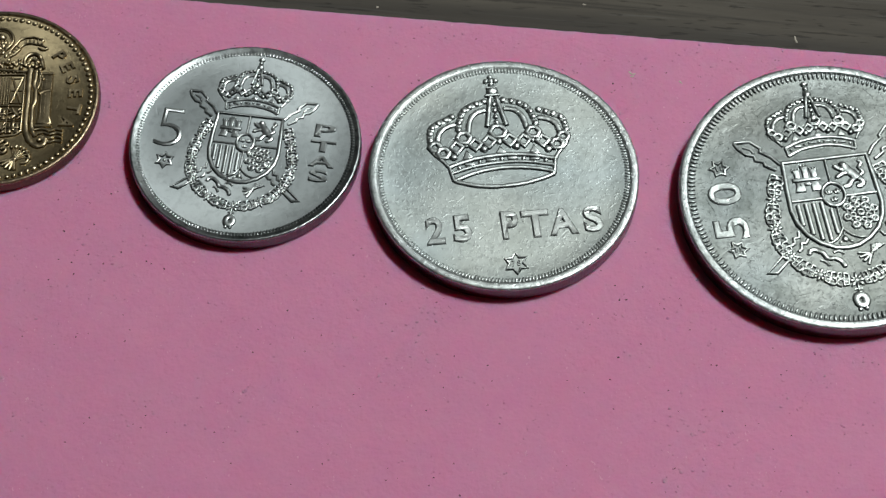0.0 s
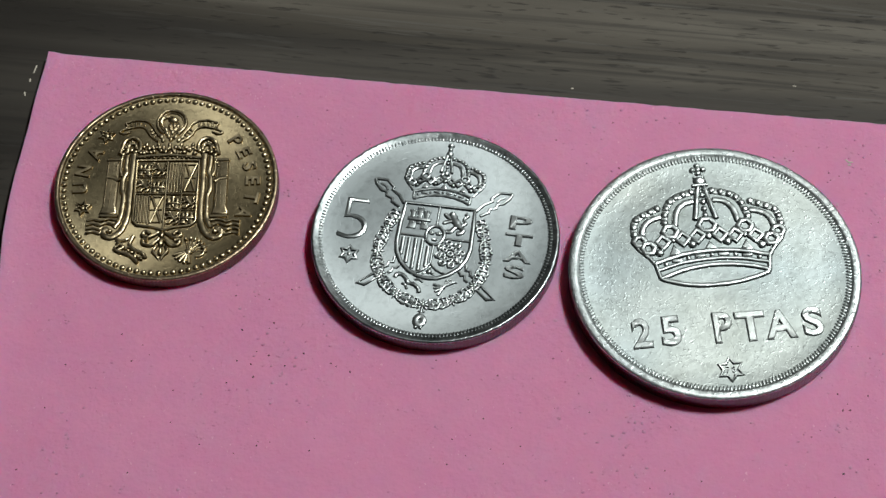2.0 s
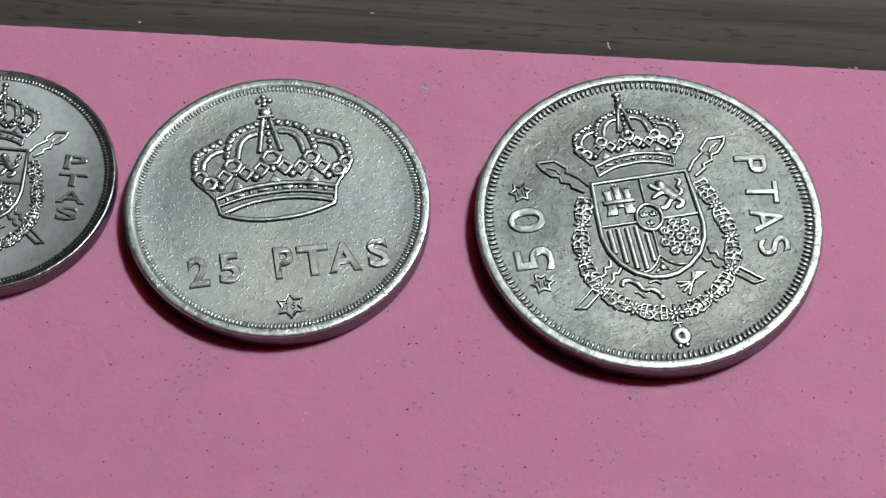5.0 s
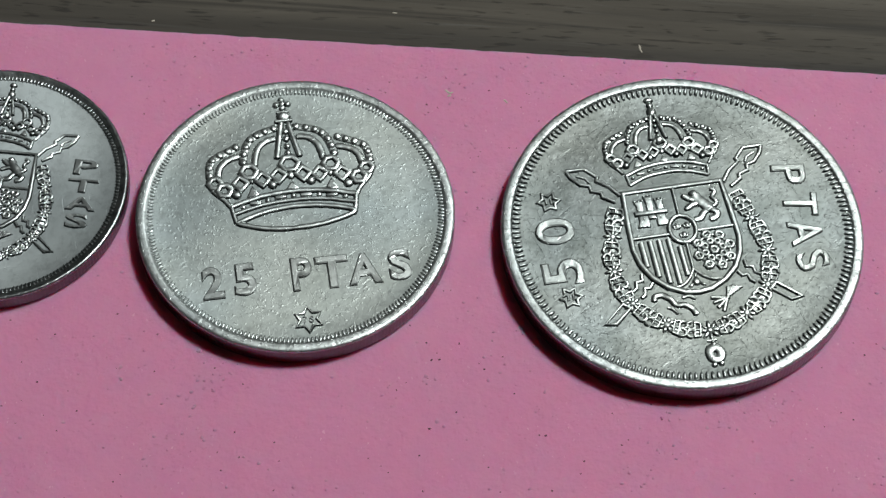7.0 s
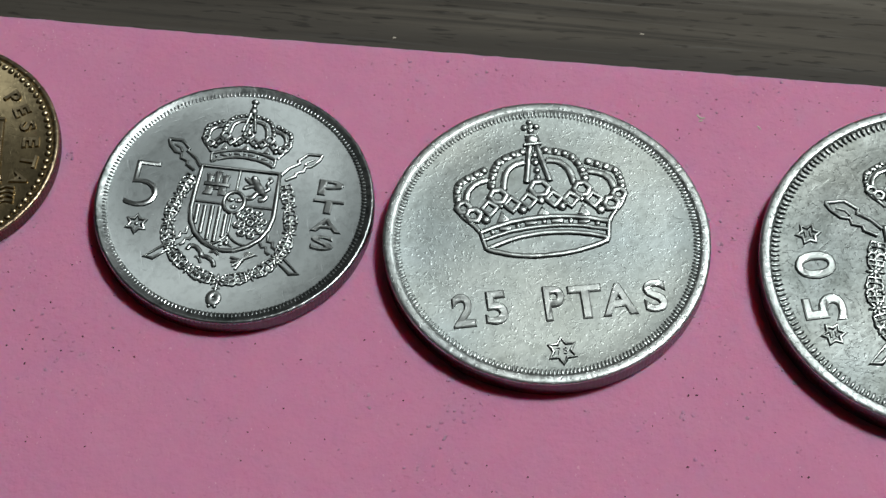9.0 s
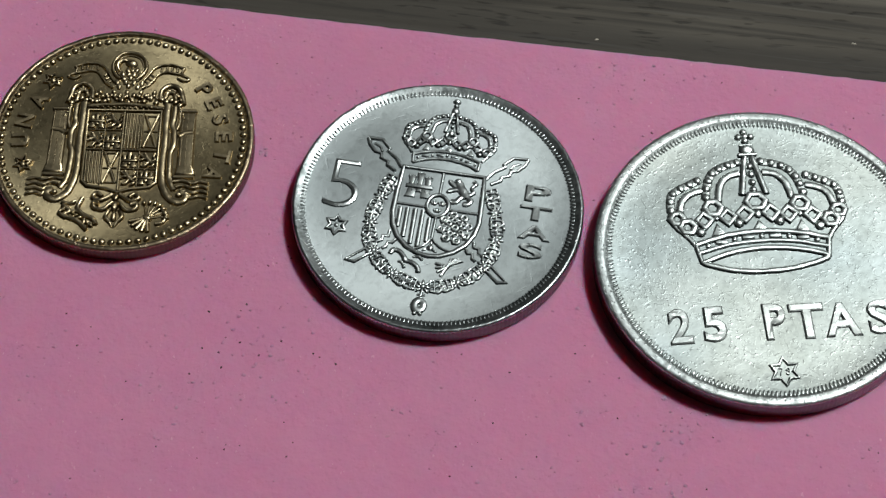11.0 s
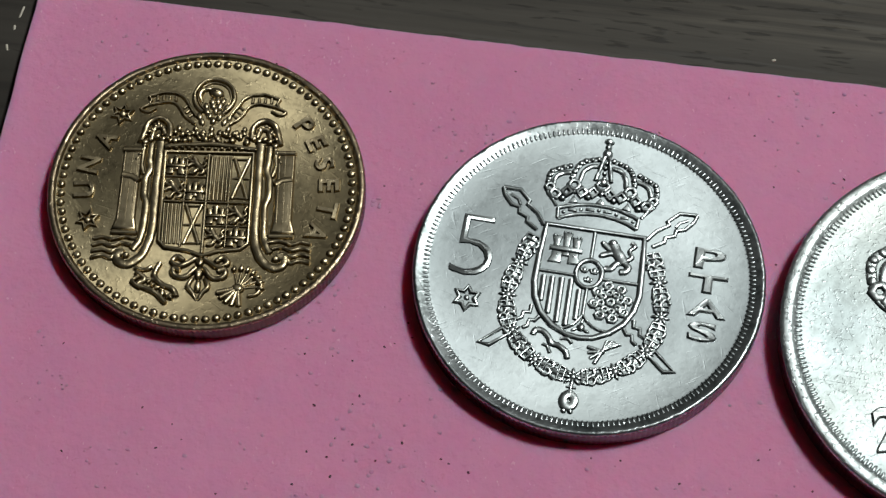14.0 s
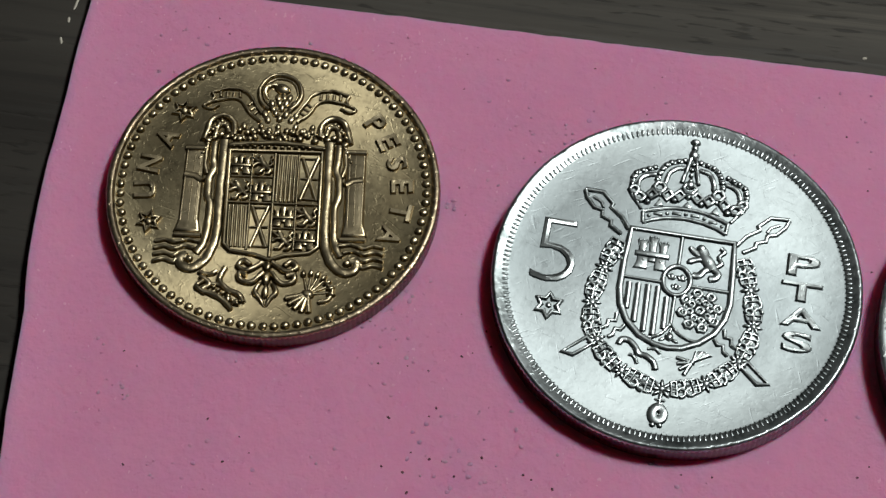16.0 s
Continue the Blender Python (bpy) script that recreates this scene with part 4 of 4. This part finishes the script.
    q.ridge(soft_line([(-3.4, -6.9), (-2.7, -7.0), (-2.2, -7.6)]), 0.13, 0.2).dome(-1.8, -8.1, 0.3, 0.2, 0.2, 40).dome(-2.3, -7.9, 0.22, 0.3, 0.2)
    q.ridge(soft_line([(-4.2, -6.1), (-3.6, -6.25), (-3.1, -6.0)]), 0.15, 0.22).ridge(soft_line([(-3.9, -6.7), (-4.3, -7.1), (-3.7, -7.55)]), 0.16, 0.22)
    for i in range(6):
        q.dome(-3.2 + 0.3 * i, -7.1 - 0.22 * i, 0.22, 0.15, 0.24, 70 - 25 * i, 8)
    q.part("yoke", mat, coin)
    q = rel()
    for i in range(7):
        q.dome(2.6 + 1.45 * math.cos(radians(i * 17)), -7.4 + 1.45 * math.sin(radians(i * 17)), 0.3, 0.17, 0.25, i * 17, 8)
    for i in range(6):
        a = radians(8 + i * 19)
        q.ridge([(2.6, -7.4), (2.6 + 1.5 * math.cos(a), -7.4 + 1.5 * math.sin(a))], 0.16, 0.22, taper=True)
    for i in range(5):
        a = radians(195 + i * 20)
        q.ridge([(2.6, -7.4), (2.6 + 1.35 * math.cos(a), -7.4 + 1.25 * math.sin(a))], 0.17, 0.22)
    q.dome(2.6, -7.4, 0.42, 0.36, 0.26)
    q.ridge(soft_line([(3.3, -7.9), (3.9, -7.7), (4.1, -7.0), (3.6, -6.6)]), 0.13, 0.18)
    q.part("arrow_bundle", mat, coin)
    for x, y in ((-6.1, 5.5), (-7.64, -2.63)):
        star = rel().star(x, y, 0.72, 0.5, turn=20, h=0.2, w=0.13).dome(x, y, 0.25, 0.25, 0.16).part("star", mat, coin)
    letters(z, mat, coin, (("U", -8.1, -0.4, 1.25, 1.45, 93), ("N", -7.95, 1.5, 1.3, 1.45, 79), ("A", -7.05, 3.45, 1.3, 1.45, 64),
                           ("P", 6.25, 4.95, 1.0, 1.45, -52), ("E", 7.1, 3.6, 1.0, 1.4, -63), ("S", 7.75, 2.05, 0.95, 1.4, -76),
                           ("E", 8.12, 0.4, 1.0, 1.45, -87), ("T", 8.1, -1.45, 1.25, 1.45, -100), ("A", 7.5, -3.2, 1.3, 1.45, -113)), 0.22, 0.02)


coin_1()
coin_5()
coin_25()
coin_50()


# ---- grit on the card, lint on the table and card, a dent mark on the card ----
def grit():
    rnd = random.Random(11)
    spots = [(5.5 + rnd.random() * 110, -2 - rnd.random() * 52, rnd.uniform(0.035, 0.075)) for _ in range(320)]
    spots += [(x, y, 0.08) for x, y in (
        (77.2, -30.7), (77.7, -32.3), (78.3, -32.2), (82.0, -32.9), (79.9, -36.9), (77.8, -38.5), (77.1, -40.9), (87.1, -38.6), (84.5, -35.0), (90.2, -40.7), (87.7, -43.4), (29.3, -30.9), (24.7, -32.4), (25.1, -33.7), (31.9, -31.7), (23.4, -32.2), (33.7, -32.4), (23.4, -29.0), (22.3, -25.5), (27.8, -32.3), (26.2, -31.4), (26.2, -28.0), (22.8, -34.5))]
    centres = ((14.2, -14.9, 10.9), (40.0, -18.3, 11.9), (65.7, -19.9, 13.6), (98.0, -19.8, 15.4))
    rel = Relief(CARD_T)
    for x, y, r in spots:
        if all((x - cx) ** 2 + (y - cy) ** 2 > k * k for cx, cy, k in centres):
            rel.dome(x, y, r * rnd.uniform(0.8, 1.7), r, r * 0.5, rnd.uniform(0, 180), 6)
    ob = rel.part("grit", SPECK, None)
    tagged(ob, "dark specks of grit scattered over the pink card", "grit", kind="stuff")


grit()


def foam_nibs():
    """Nibs of foam that stand up from the card in loose clusters."""
    rnd = random.Random(8)
    nibs = Relief(CARD_T)
    for _ in range(5200):
        x, y = rnd.uniform(4.5, 122), rnd.uniform(-52, -1.5)
        if noise.noise((x * 0.16, y * 0.16, 5.0)) + 0.6 * noise.noise((x * 0.55, y * 0.55, 9.0)) > 0.12 + rnd.uniform(-0.2, 0.35):
            r = rnd.uniform(0.05, 0.15)
            nibs.dome(x, y, r * rnd.uniform(0.8, 1.4), r, rnd.uniform(0.03, 0.09), rnd.uniform(0, 180), 7)
    tagged(nibs.part("foam_nib", CARD, card), kind="stuff")


foam_nibs()


def lint(points):
    """One pale fibre, crumb or dent mark lying on the table or the card."""
    rel = Relief(points[0][2])
    rel.ridge(soft_line([p[:2] for p in points], 4), 0.05, 0.07, taper=True)
    tagged(rel.part("lint", LINT, None), "tiny pale sliver lying flat, as lint and dent marks", "lint", "scattered lint")


lint([(-1.31, -0.94, 0.0), (-1.36, -1.4, 0.0), (-1.44, -1.86, 0.0)])
lint([(-1.66, -2.56, 0.0), (-1.6, -2.93, 0.0)])
lint([(-1.87, -4.15, 0.0), (-1.77, -4.66, 0.0)])
lint([(72.6, 3.05, 0.0), (72.95, 3.0, 0.0)])
lint([(51.2, 0.85, 0.0), (51.45, 0.9, 0.0)])
lint([(94.7, 0.75, 0.0), (94.75, 0.4, 0.0), (94.95, -0.05, 0.0)])
lint([(82.85, -6.3, CARD_T), (83.1, -6.65, CARD_T)])
# two pale slivers added to stand in for a small dent in the card
lint([(77.7, -5.6, CARD_T), (78.0, -5.9, CARD_T), (78.35, -5.8, CARD_T)])
lint([(77.9, -6.25, CARD_T), (78.2, -6.1, CARD_T)])
